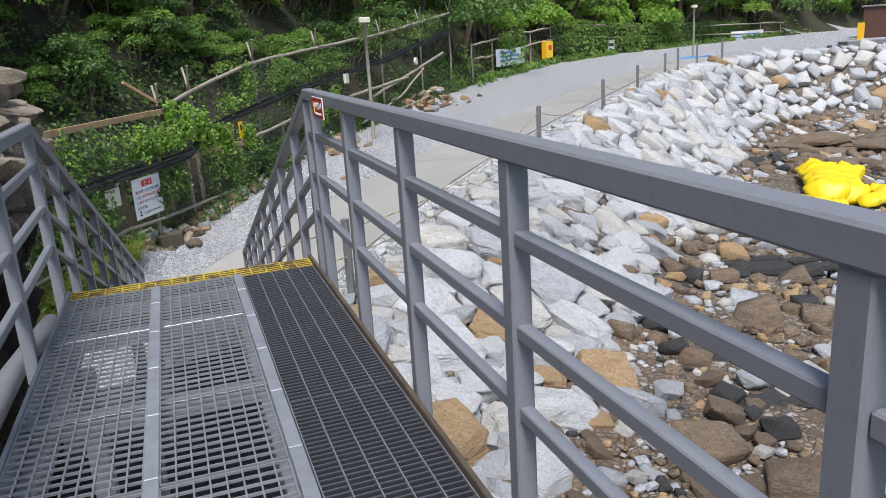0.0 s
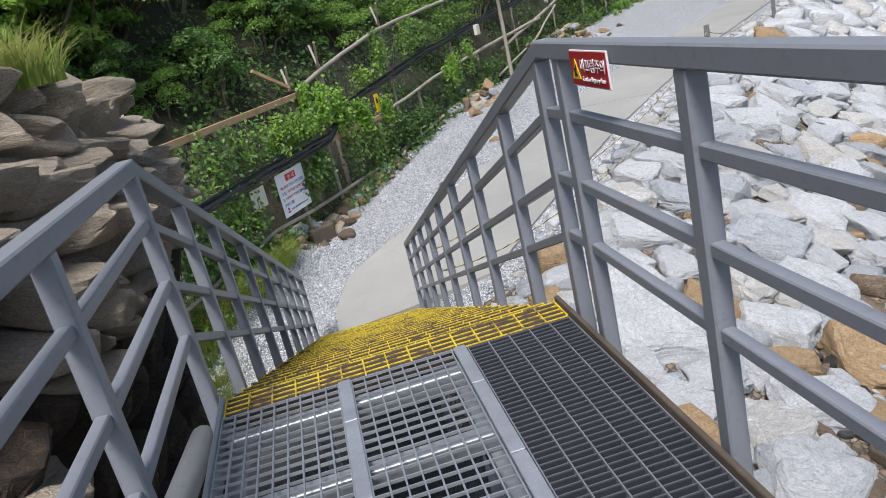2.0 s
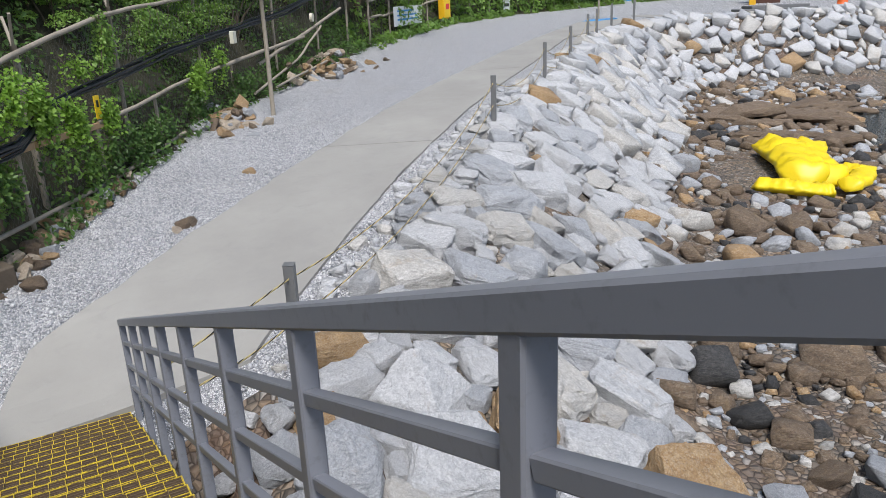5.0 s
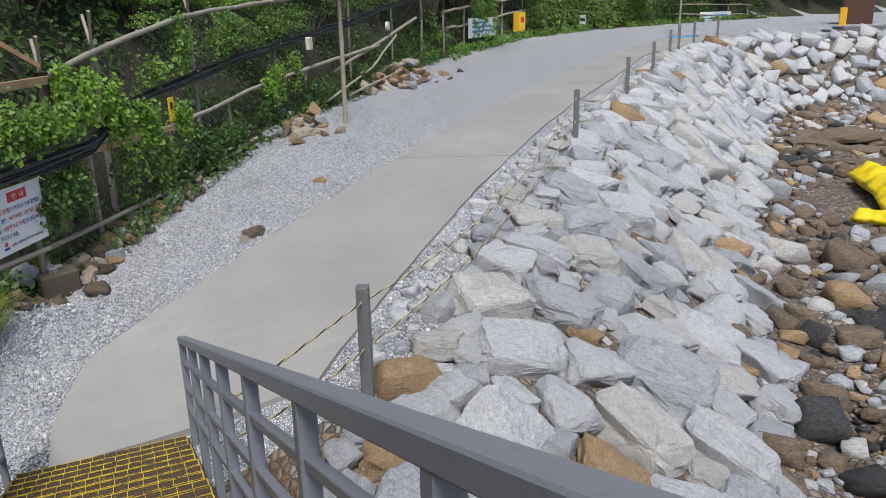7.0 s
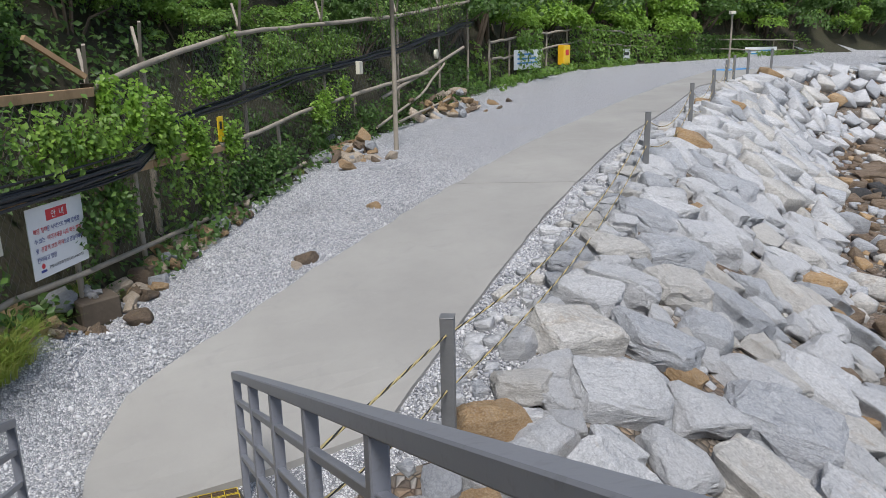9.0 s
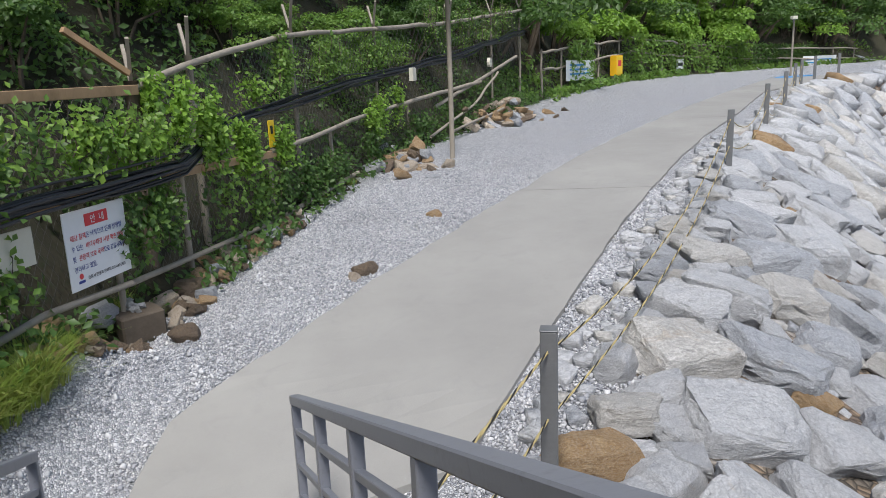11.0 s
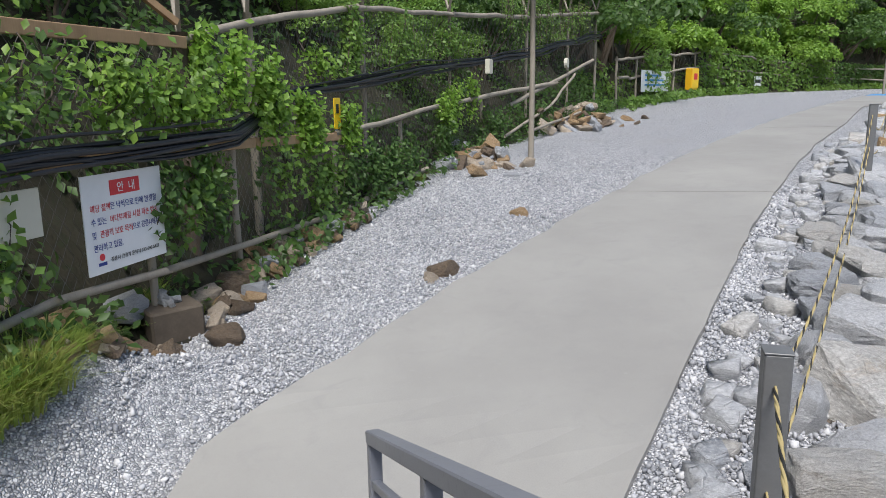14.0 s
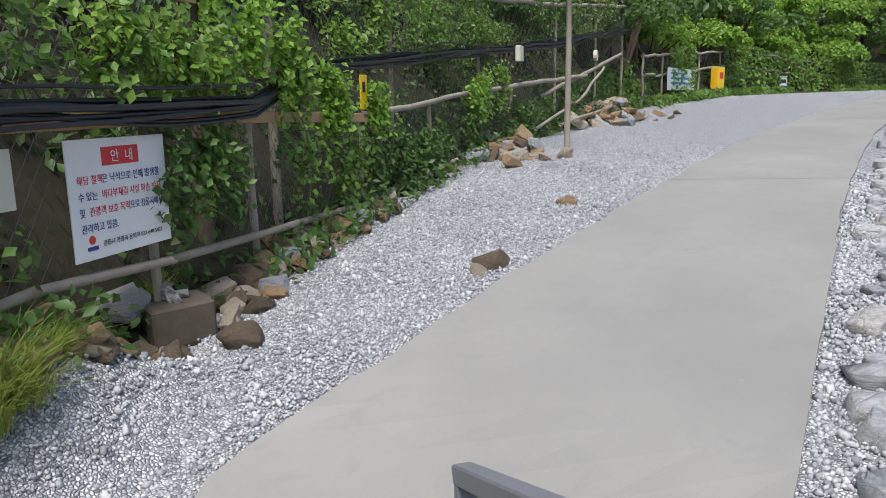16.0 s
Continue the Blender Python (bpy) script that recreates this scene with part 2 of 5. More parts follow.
WHITE = paint("white board", (0.78, 0.79, 0.80), 0.4, 0.0, 0.08)
CREAM = paint("cream box", (0.62, 0.60, 0.50), 0.5, 0.0, 0.1)
RED = paint("red sign", (0.42, 0.015, 0.025), 0.35, 0.0, 0.1)
RED_INK = paint("red ink", (0.62, 0.03, 0.04), 0.5, 0.0, 0.05)
BLUE_INK = paint("blue ink", (0.02, 0.04, 0.24), 0.5, 0.0, 0.05)
BLACK = paint("black ink", (0.02, 0.02, 0.02), 0.5, 0.0, 0.05)
SIGN_YELLOW = paint("sign yellow", (0.82, 0.55, 0.02), 0.4, 0.0, 0.08)
BOX_YELLOW = paint("yellow cabinet", (0.75, 0.42, 0.015), 0.45, 0.0, 0.12)
BAG = paint("yellow sheeting", (0.82, 0.62, 0.01), 0.45, 0.0, 0.12, 2.0)
BLUE_TARP = paint("blue tarpaulin", (0.05, 0.28, 0.62), 0.5, 0.0, 0.15)
ORANGE = paint("orange barrel", (0.75, 0.14, 0.03), 0.45, 0.0, 0.1)
ROPE_Y = paint("yellow rope strand", (0.55, 0.44, 0.20), 0.8, 0.0, 0.2)
ROPE_B = paint("black rope strand", (0.025, 0.024, 0.022), 0.8, 0.0, 0.1)
POST_GREY = paint("grey bollard", (0.20, 0.205, 0.21), 0.5, 0.2, 0.3)
BARK = wood_material("bark", (0.06, 0.045, 0.03), (0.14, 0.11, 0.08))


# ---- mesh helpers ----
def mesh_of(name, verts, faces, mats, smooth=False, slots=None):
    me = bpy.data.meshes.new(name)
    me.from_pydata([tuple(v) for v in verts], [], [tuple(f) for f in faces])
    for m in mats if isinstance(mats, (list, tuple)) else [mats]:
        me.materials.append(m)
    if slots is not None:
        me.polygons.foreach_set("material_index", np.asarray(slots, dtype=np.int32))
    if smooth:
        me.polygons.foreach_set("use_smooth", np.ones(len(me.polygons), dtype=bool))
    me.update()
    return me


class Shape:
    """Collects boxes, tubes and plates into one mesh."""

    def __init__(self):
        self.v, self.f, self.s = [], [], []

    def add(self, verts, faces, slot=0):
        n = len(self.v)
        self.v += [tuple(p) for p in verts]
        self.f += [tuple(n + i for i in f) for f in faces]
        self.s += [slot] * len(faces)
        return self

    def box(self, a, b, slot=0, bevel=0.0, m=None):
        x0, y0, z0 = a
        x1, y1, z1 = b
        c = min(bevel, 0.3 * min(abs(x1 - x0), abs(y1 - y0), abs(z1 - z0)))
        if c <= 0:
            vs = [(x, y, z) for z in (z0, z1) for y in (y0, y1) for x in (x0, x1)]
            fs = [(0, 2, 3, 1), (4, 5, 7, 6), (0, 1, 5, 4), (2, 6, 7, 3), (0, 4, 6, 2), (1, 3, 7, 5)]
        else:
            vs, fs = [], []
            ring = [(x0 + c, y0), (x1 - c, y0), (x1, y0 + c), (x1, y1 - c), (x1 - c, y1), (x0 + c, y1), (x0, y1 - c), (x0, y0 + c)]
            cx, cy = (x0 + x1) / 2, (y0 + y1) / 2
            shrink = [(x - math.copysign(c, x - cx) * 0.8, y - math.copysign(c, y - cy) * 0.8) for x, y in ring]
            for z, r in ((z0, shrink), (z0 + c, ring), (z1 - c, ring), (z1, shrink)):
                vs += [(x, y, z) for x, y in r]
            fs = [(7, 6, 5, 4, 3, 2, 1, 0), tuple(range(24, 32))]
            fs += [(8 * k + i, 8 * k + (i + 1) % 8, 8 * k + 8 + (i + 1) % 8, 8 * k + 8 + i) for k in range(3) for i in range(8)]
        if m is not None:
            vs = [m @ Vector(p) for p in vs]
        return self.add(vs, fs, slot)

    def beam(self, p, q, w, h, slot=0, bevel=0.0):
        """A rectangular bar from p to q, w wide (level) and h high."""
        p, q = Vector(p), Vector(q)
        d = q - p
        y = d.normalized()
        x = y.cross(Vector((0, 0, 1)))
        x = x.normalized() if x.length > 1e-4 else Vector((1, 0, 0))
        z = x.cross(y)
        m = Matrix((x, y, z)).transposed().to_4x4()
        m.translation = p
        return self.box((-w / 2, 0, -h / 2), (w / 2, d.length, h / 2), slot, bevel, m)

    def tube(self, pts, r, sides=8, slot=0, taper=1.0):
        pts = [Vector(p) for p in pts]
        n0 = len(self.v)
        n = len(pts)
        for i, p in enumerate(pts):
            d = (pts[min(i + 1, n - 1)] - pts[max(i - 1, 0)]).normalized()
            x = d.cross(Vector((0.03, 0.05, 1)))
            if x.length < 0.1:
                x = d.cross(Vector((1, 0, 0)))
            x.normalize()
            y = x.cross(d)
            rr = r * (1 + (taper - 1) * i / max(1, n - 1))
            for k in range(sides):
                a = 2 * math.pi * k / sides
                self.v.append(tuple(p + x * math.cos(a) * rr + y * math.sin(a) * rr))
        for i in range(n - 1):
            for k in range(sides):
                k2 = (k + 1) % sides
                self.f.append((n0 + i * sides + k, n0 + i * sides + k2, n0 + (i + 1) * sides + k2, n0 + (i + 1) * sides + k))
                self.s.append(slot)
        self.f.append(tuple(n0 + k for k in range(sides)))
        self.f.append(tuple(n0 + (n - 1) * sides + sides - 1 - k for k in range(sides)))
        self.s += [slot, slot]
        return self

    def mesh(self, name, mats, smooth=False):
        return mesh_of(name, self.v, self.f, mats, smooth, self.s)


def part(name, shape, mats, parent=None, label="", smooth=False):
    """Links a shape or mesh as one object, under a thing or part when one is given."""
    me = shape if isinstance(shape, bpy.types.Mesh) else shape.mesh(name, mats, smooth)
    ob = new(name, me)
    if parent is not None:
        ob.parent = parent
    if label:
        tagged(ob, label)
    return ob


def thing(name, label, category, at=(0, 0, 0), group="", kind="", turn=0.0):
    ob = new(name)
    ob.matrix_world = pose(*at, 0, 0, turn)
    return tagged(ob, label, category, group, kind)


# ---- plan ----
RISE_U = (0, 8, 9.5, 11, 13.5, 16, 19, 21, 30, 47, 60, 90)
RISE_Z = (-0.6, -0.40, -0.27, 0.02, 0.32, 0.53, 0.72, 0.87, 1.25, 1.75, 1.9, 2.2)
EDGE_R = np.array([(-6.0, 3.6), (-2.0, 8.2), (1.95, 12.2), (4.02, 14.42), (5.87, 16.42), (7.55, 18.15), (11.5, 22.0), (15.2, 25.3), (20.8, 30.7), (27.0, 34.3), (31.0, 35.2), (34.0, 34.0), (42.0, 31.3), (60.0, 25.0), (120.0, 5.0)])
EDGE_L = np.array([(-0.42, 12.17), (-0.39, 12.7), (-0.32, 13.2), (-0.19, 13.58), (-0.02, 13.96), (0.44, 14.28), (0.97, 14.74), (1.75, 15.45), (2.54, 16.2), (5.5, 19.05), (10.4, 23.6), (14.4, 27.0), (20.0, 31.8), (27.0, 37.3)])
FENCE = np.array([(-6.0, 9.0), (-3.2, 11.0), (-2.1, 13.0), (-1.06, 14.78), (1.45, 19.1), (3.4, 22.2), (5.3, 24.8), (8.6, 28.6), (15.0, 37.0), (21.7, 43.5), (29.7, 48.7), (46.0, 55.5), (90.0, 66.0)])
BEACH_Z, SEA_Z = -1.35, -1.75


def level(x, y):
    return np.interp(0.67 * x + 0.745 * y, RISE_U, RISE_Z)


def offset(line, x, y):
    """Signed distance from a line (positive to its right) for arrays x, y."""
    x, y = np.asarray(x, float), np.asarray(y, float)
    best, sign = np.full(x.shape, 1e9), np.zeros(x.shape)
    for (ax, ay), (bx, by) in zip(line[:-1], line[1:]):
        dx, dy = bx - ax, by - ay
        s = np.clip(((x - ax) * dx + (y - ay) * dy) / (dx * dx + dy * dy), 0, 1)
        d = np.hypot(x - ax - s * dx, y - ay - s * dy)
        c = (x - ax) * dy - (y - ay) * dx
        closer = d < best - 1e-9
        best, sign = np.where(closer, d, best), np.where(closer, np.sign(c), sign)
    return best * sign


def smooth_step(a, b, t):
    t = np.clip((t - a) / (b - a), 0, 1)
    return t * t * (3 - 2 * t)


def height(x, y):
    """The ground: level terrace, rock slope to the shore, hillside behind the fence."""
    x, y = np.asarray(x, float), np.asarray(y, float)
    v, w = offset(EDGE_R, x, y), offset(FENCE, x, y)
    z = level(x, y)
    shore = BEACH_Z - 0.11 * np.clip(v - 7, 0, 60)
    z = z + (shore - z) * smooth_step(0.7, 5.4, v)
    gully = smooth_step(12.4, 10.8, y + 0.15 * x) * smooth_step(2.2, 0.0, v) * smooth_step(-6.0, -3.0, x) * smooth_step(1.9, 1.0, x)
    z = z + (-1.2 - z) * np.where(v < 2.2, gully, 0)
    bank = np.clip(0.45 - z, 0, 0.6) * smooth_step(1.1, 0.25, w) * smooth_step(11.5, 13.0, y) * smooth_step(15.5, 14.5, y)
    z = z + np.where(v < 0, bank, 0)
    back = np.clip(-w, 0, 60)
    z = z + np.where(w < 0, 0.85 * back + 2.0 * smooth_step(0, 6, back) + 6 * smooth_step(10, 30, back), 0)
    return z


SEGMENTS = {}


def offset1(line, x, y):
    """offset() for one point, in plain arithmetic."""
    key = id(line)
    if key not in SEGMENTS:
        SEGMENTS[key] = [(float(a[0]), float(a[1]), float(b[0] - a[0]), float(b[1] - a[1]), float(((b - a) ** 2).sum())) for a, b in zip(line[:-1], line[1:])]
    best, sign = 1e18, 0.0
    for ax, ay, dx, dy, q in SEGMENTS[key]:
        px, py = x - ax, y - ay
        s = (px * dx + py * dy) / q
        s = 0.0 if s < 0 else 1.0 if s > 1 else s
        ex, ey = px - s * dx, py - s * dy
        d = ex * ex + ey * ey
        if d < best - 1e-12:
            best, sign = d, px * dy - py * dx
    return math.copysign(math.sqrt(best), sign)


def step1(a, b, t):
    t = (t - a) / (b - a)
    t = 0.0 if t < 0 else 1.0 if t > 1 else t
    return t * t * (3 - 2 * t)


def level1(u):
    for i in range(len(RISE_U) - 1):
        if u < RISE_U[i + 1]:
            f = max(0.0, (u - RISE_U[i]) / (RISE_U[i + 1] - RISE_U[i]))
            return RISE_Z[i] + (RISE_Z[i + 1] - RISE_Z[i]) * f
    return RISE_Z[-1]


def h1(x, y):
    """height() for one point."""
    v, w = offset1(EDGE_R, x, y), offset1(FENCE, x, y)
    z = level1(0.67 * x + 0.745 * y)
    shore = BEACH_Z - 0.11 * min(60.0, max(0.0, v - 7))
    z += (shore - z) * step1(0.7, 5.4, v)
    if v < 2.2:
        z += (-1.2 - z) * step1(12.4, 10.8, y + 0.15 * x) * step1(2.2, 0.0, v) * step1(-6.0, -3.0, x) * step1(1.9, 1.0, x)
    if v < 0:
        z += min(0.6, max(0.0, 0.45 - z)) * step1(1.1, 0.25, w) * step1(11.5, 13.0, y) * step1(15.5, 14.5, y)
    if w < 0:
        b = min(60.0, -w)
        z += 0.85 * b + 2.0 * step1(0, 6, b) + 6 * step1(10, 30, b)
    return z


# ---- ground, sea, path ----
def graded(lo, hi, a, b, fine, grow=1.16):
    """Coordinates from lo to hi, fine between a and b and coarser outside."""
    mid = list(np.arange(a, b + 1e-6, fine))
    out, step = [], fine
    x = a
    while x > lo:
        step *= grow
        x -= step
        out.append(x)
    right, step, x = [], fine, mid[-1]
    while x < hi:
        step *= grow
        x += step
        right.append(x)
    return np.array(out[::-1] + mid + right)


def build_ground():
    xs, ys = graded(-400, 500, -8, 26, 0.3, 1.07), graded(-400, 600, -3, 36, 0.3, 1.07)
    gx, gy = np.meshgrid(xs, ys)
    gz = height(gx.ravel(), gy.ravel()).reshape(gx.shape)
    v, w = offset(EDGE_R, gx, gy), offset(FENCE, gx, gy)
    bumps = np.array([noise.fractal(Vector((a * 0.9, b * 0.9, 3.1)), 0.8, 2.0, 4) for a, b in zip(gx.ravel(), gy.ravel())]).reshape(gx.shape)
    gz = gz + bumps * np.where(w < 0, 0.35, np.where(v > 1.2, 0.10, 0.012))
    n, m = gx.shape
    verts = np.c_[gx.ravel(), gy.ravel(), gz.ravel()]
    idx = np.arange(n * m).reshape(n, m)
    faces = np.stack([idx[:-1, :-1], idx[:-1, 1:], idx[1:, 1:], idx[1:, :-1]], -1).reshape(-1, 4)
    cv, cw = (0.25 * (q[:-1, :-1] + q[1:, :-1] + q[:-1, 1:] + q[1:, 1:]).ravel() for q in (v, w))
    cy = 0.25 * (gy[:-1, :-1] + gy[1:, :-1] + gy[:-1, 1:] + gy[1:, 1:]).ravel()
    cx = 0.25 * (gx[:-1, :-1] + gx[1:, :-1] + gx[:-1, 1:] + gx[1:, 1:]).ravel()
    # slot 3: dark stone under the walkway, the deck's shade included in its colour
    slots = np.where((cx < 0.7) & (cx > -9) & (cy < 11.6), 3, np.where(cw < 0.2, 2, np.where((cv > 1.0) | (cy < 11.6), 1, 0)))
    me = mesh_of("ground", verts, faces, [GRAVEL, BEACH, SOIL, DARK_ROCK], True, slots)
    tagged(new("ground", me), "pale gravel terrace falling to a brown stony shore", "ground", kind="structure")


build_ground()

k = Mat("sea water", 0.08, 0.0, 0.5).world_co()
k.color(k.mix(k.noise(0.4, 5), (0.02, 0.03, 0.032), (0.05, 0.06, 0.06))).bump(k.noise(2.5, 6, 0.65, k.stretch(1, 2.2, 1)), 0.6, 0.12)
SEA = k.m
sx = graded(-600, 900, 6, 30, 6.0, 1.5)
sgx, sgy = np.meshgrid(sx, graded(-900, 900, -10, 40, 6.0, 1.5))
si = np.arange(sgx.size).reshape(sgx.shape)
tagged(new("water", mesh_of("water", np.c_[sgx.ravel(), sgy.ravel(), np.full(sgx.size, SEA_Z)], np.stack([si[:-1, :-1], si[:-1, 1:], si[1:, 1:], si[1:, :-1]], -1).reshape(-1, 4), SEA)), "dark grey sea water with small ripples", "water", kind="structure")


RUNS = {}


def along(line, s):
    """Point at arc length s on a polyline."""
    key = id(line)
    if key not in RUNS:
        RUNS[key] = (line, np.r_[0, np.cumsum(np.hypot(*(line[1:] - line[:-1]).T))].tolist(), line.tolist())
    _, cum, pts = RUNS[key]
    i = 0
    while i < len(cum) - 2 and s > cum[i + 1]:
        i += 1
    f = min(1.0, max(0.0, (s - cum[i]) / (cum[i + 1] - cum[i])))
    return np.array([pts[i][0] + (pts[i + 1][0] - pts[i][0]) * f, pts[i][1] + (pts[i + 1][1] - pts[i][1]) * f])


def length(line):
    return float(np.hypot(*(line[1:] - line[:-1]).T).sum())


def build_path():
    """Concrete slabs with a joint between each pour and the next."""
    right = np.vstack([EDGE_R[2:10], [(30.0, 36.6)]])[:9]
    path = thing("pavement", "pale grey poured concrete footpath with cast joints", "pavement", kind="structure")
    ll, lr = length(EDGE_L), length(right)

    def joint(line, x, y):
        """Share of the line's length at the place nearest to x, y."""
        steps = np.linspace(0, length(line), 2000)
        return float(min(steps, key=lambda q: math.hypot(*(along(line, q) - (x, y)))) / steps[-1])

    cuts = [0.0, 0.25, 0.5, 0.75, 1.0]
    side = lambda f, k: float(np.interp(f, cuts, ((0.0, joint(EDGE_L, 5.5, 19.05), 0.5, 0.75, 1.0), (0.0, joint(right, 7.42, 18.02), 0.47, 0.73, 1.0))[k]))
    wob = lambda s, k: 0.035 * noise.noise(Vector((s * 1.7, k, 0.3))) + 0.02 * noise.noise(Vector((s * 6.0, k, 4.3)))
    for a, b in zip(cuts[:-1], cuts[1:]):
        n = max(6, int((b - a) * 110))
        cols = 6
        vs, fs = [], []
        for i in range(n + 1):
            f = a + (b - a) * i / n
            inset = 0.035
            pl, pr = along(EDGE_L, side(f, 0) * ll), along(right, side(f, 1) * lr)
            if i == 0 and a > 0:
                pl, pr = along(EDGE_L, side(f, 0) * ll + inset), along(right, side(f, 1) * lr + inset)
            d = (pr - pl) / np.hypot(*(pr - pl))
            pl, pr = pl + d * wob(f * ll, 0) * 2.2, pr + d * wob(f * lr, 9) * 0.5
            for j in range(cols + 1):
                p = pl + (pr - pl) * j / cols
                vs.append((*p, float(level(*p)) + 0.045))
            for p in (pr, pl):
                vs.append((*p, float(level(*p)) - 0.12))
        row = cols + 3
        for i in range(n):
            for j in range(row):
                j2 = (j + 1) % row
                fs.append((i * row + j, i * row + j2, (i + 1) * row + j2, (i + 1) * row + j))
        fs.append(tuple(reversed(range(row))))
        fs.append(tuple(n * row + j for j in range(row)))
        me = mesh_of("slab", vs, fs, CONCRETE)
        ob = part("slab", me, None, path)


build_path()

# ---- steel walkway: deck, stair, rails ----
DECK_Z, DECK_END = 2.41, 5.12
GOING, RISER, STEPS = 0.2345, 0.0888, 30


def slope_z(y):
    return DECK_Z - (y - DECK_END + 0.12) * RISER / GOING


def grating(x0, x1, y0, y1, z, step_x, step_y, bar, deep, slot_x=0, slot_y=0, slot_top=0):
    """Bars along x every step_y and along y every step_x."""
    s = Shape()
    ny, nx = max(1, round((y1 - y0) / step_y)), max(1, round((x1 - x0) / step_x))
    for i in range(ny + 1):
        y = y0 + (y1 - y0) * i / ny
        s.box((x0, y - bar / 2, z - 0.004), (x1, y + bar / 2, z), slot_top)
        s.box((x0, y - bar / 2, z - deep), (x1, y + bar / 2, z - 0.004), slot_y)
    for i in range(nx + 1):
        x = x0 + (x1 - x0) * i / nx
        s.box((x - bar / 2, y0, z - deep * 0.6), (x + bar / 2, y1, z + 0.002), slot_x)
    return s


def build_deck():
    deck = thing("steel_deck", "grey steel grating landing with coarse and fine panels", "walkway deck", (0, 0, 0))
    y0, y1 = -2.2, DECK_END - 0.17
    for a, b in ((y0, -0.35), (-0.34, 1.42), (1.43, 3.18), (3.19, y1)):
        part("grating_panel", grating(0.30, 0.712, a, b, DECK_Z, 0.082, 0.030, 0.0045, 0.034, 0, 1, 2), [PALE_STEEL, DARK_STEEL, MID_STEEL], deck, "dark fine steel grating panel")
    for a, b in ((y0, 0.58), (0.60, 2.76), (2.78, y1)):
        for c, d in ((-0.635, -0.205), (-0.155, 0.235)):
            part("mesh_panel", grating(c, d, a, b, DECK_Z + 0.012, 0.050, 0.050, 0.0055, 0.010), [GALV], deck, "galvanised coarse square mesh panel")
    for x in (-0.18, 0.267):
        s = Shape()
        y = y0
        while y < y1 - 0.05:
            s.box((x - 0.024, y, DECK_Z + 0.006), (x + 0.024, min(y + 0.45, y1), DECK_Z + 0.020), 0, 0.003)
            y += 0.456
        part("joint_strip", s, [STRIP], deck, "flat galvanised joint strip")
    part("edge_angle", Shape().box((0.716, y0, DECK_Z - 0.09), (0.736, DECK_END, DECK_Z + 0.03), 0, 0.004), [paint("rusty edge angle", (0.13, 0.10, 0.075), 0.7, 0.2, 0.5)], deck, "rusty steel edge angle")
    part("edge_angle", Shape().box((-0.66, y0, DECK_Z - 0.09), (-0.64, DECK_END, DECK_Z + 0.02), 0, 0.004), [GALV], deck)
    for y in (-0.1, 0.8, 1.7, 2.6, 3.5, 4.42, 4.88):
        part("cross_beam", Shape().box((-0.63, y - 0.03, DECK_Z - 0.10), (0.70, y + 0.03, DECK_Z - 0.035), 0, 0.004), [GALV], deck)
    for x in (-0.60, 0.25, 0.65):
        part("joist", Shape().box((x - 0.035, y0, DECK_Z - 0.2), (x + 0.035, DECK_END - 0.05, DECK_Z - 0.102), 0, 0.004), [RAIL], deck)
    part("nosing", grating(-0.635, 0.712, y1 + 0.012, DECK_END, DECK_Z + 0.004, 0.092, 0.036, 0.006, 0.035, 0, 1), [YELLOW, BROWN], deck, "yellow painted grating nosing")
    for y in (-1.8, 1.2, 4.4):
        for x in (-0.55, 0.6):
            part("leg", Shape().box((x - 0.05, y - 0.05, h1(x, y) - 0.3), (x + 0.05, y + 0.05, DECK_Z - 0.2), 0, 0.006), [RAIL], deck)


def build_stair():
    stair = thing("steel_stair", "long shallow steel stair with yellow painted grating treads", "stair")
    s = Shape()
    w0, w1 = -0.645, 0.715
    for i in range(10):
        y = 0.006 + (GOING - 0.012) * i / 9
        if i % 3 == 0:
            s.box((w0, y - 0.0022, -0.005), (w1, y + 0.0022, 0.0), 0)
            s.box((w0, y - 0.0022, -0.034), (w1, y + 0.0022, -0.005), 1)
        else:
            s.box((w0, y - 0.0025, -0.034), (w1, y + 0.0025, -0.006), 1)
    nx = 14
    for i in range(nx + 1):
        x = w0 + (w1 - w0) * i / nx
        s.box((x - 0.0024, 0.0, -0.018), (x + 0.0024, GOING - 0.01, 0.002), 0)
    for x in (w0 - 0.006, w1 + 0.001):
        s.box((x, 0.0, -0.05), (x + 0.005, GOING - 0.008, 0.004), 0)
    me = s.mesh("tread", [YELLOW, BROWN])
    for i in range(1, STEPS + 1):
        ob = part("tread", me, None, stair)
        ob.location = (0.02 * math.sin(i * 2.1) * 0.3, DECK_END + (i - 1) * GOING, DECK_Z - i * RISER)
    y1 = DECK_END + STEPS * GOING
    for x in (-0.662, 0.73):
        part("stringer", Shape().beam((x, DECK_END - 0.05, DECK_Z - 0.13), (x, y1, DECK_Z - RISER * STEPS - 0.10), 0.02, 0.13, 0, 0.004), [paint("stringer steel", (0.10, 0.085, 0.07), 0.65, 0.2, 0.5)], stair, "rust-stained steel stringer")
    for y in (7.5, 10.2):
        for x in (-0.55, 0.6):
            zb = h1(x, y)
            part("leg", Shape().box((x - 0.05, y - 0.05, zb - 0.3), (x + 0.05, y + 0.05, slope_z(y) - 0.16), 0, 0.006), [RAIL], stair)


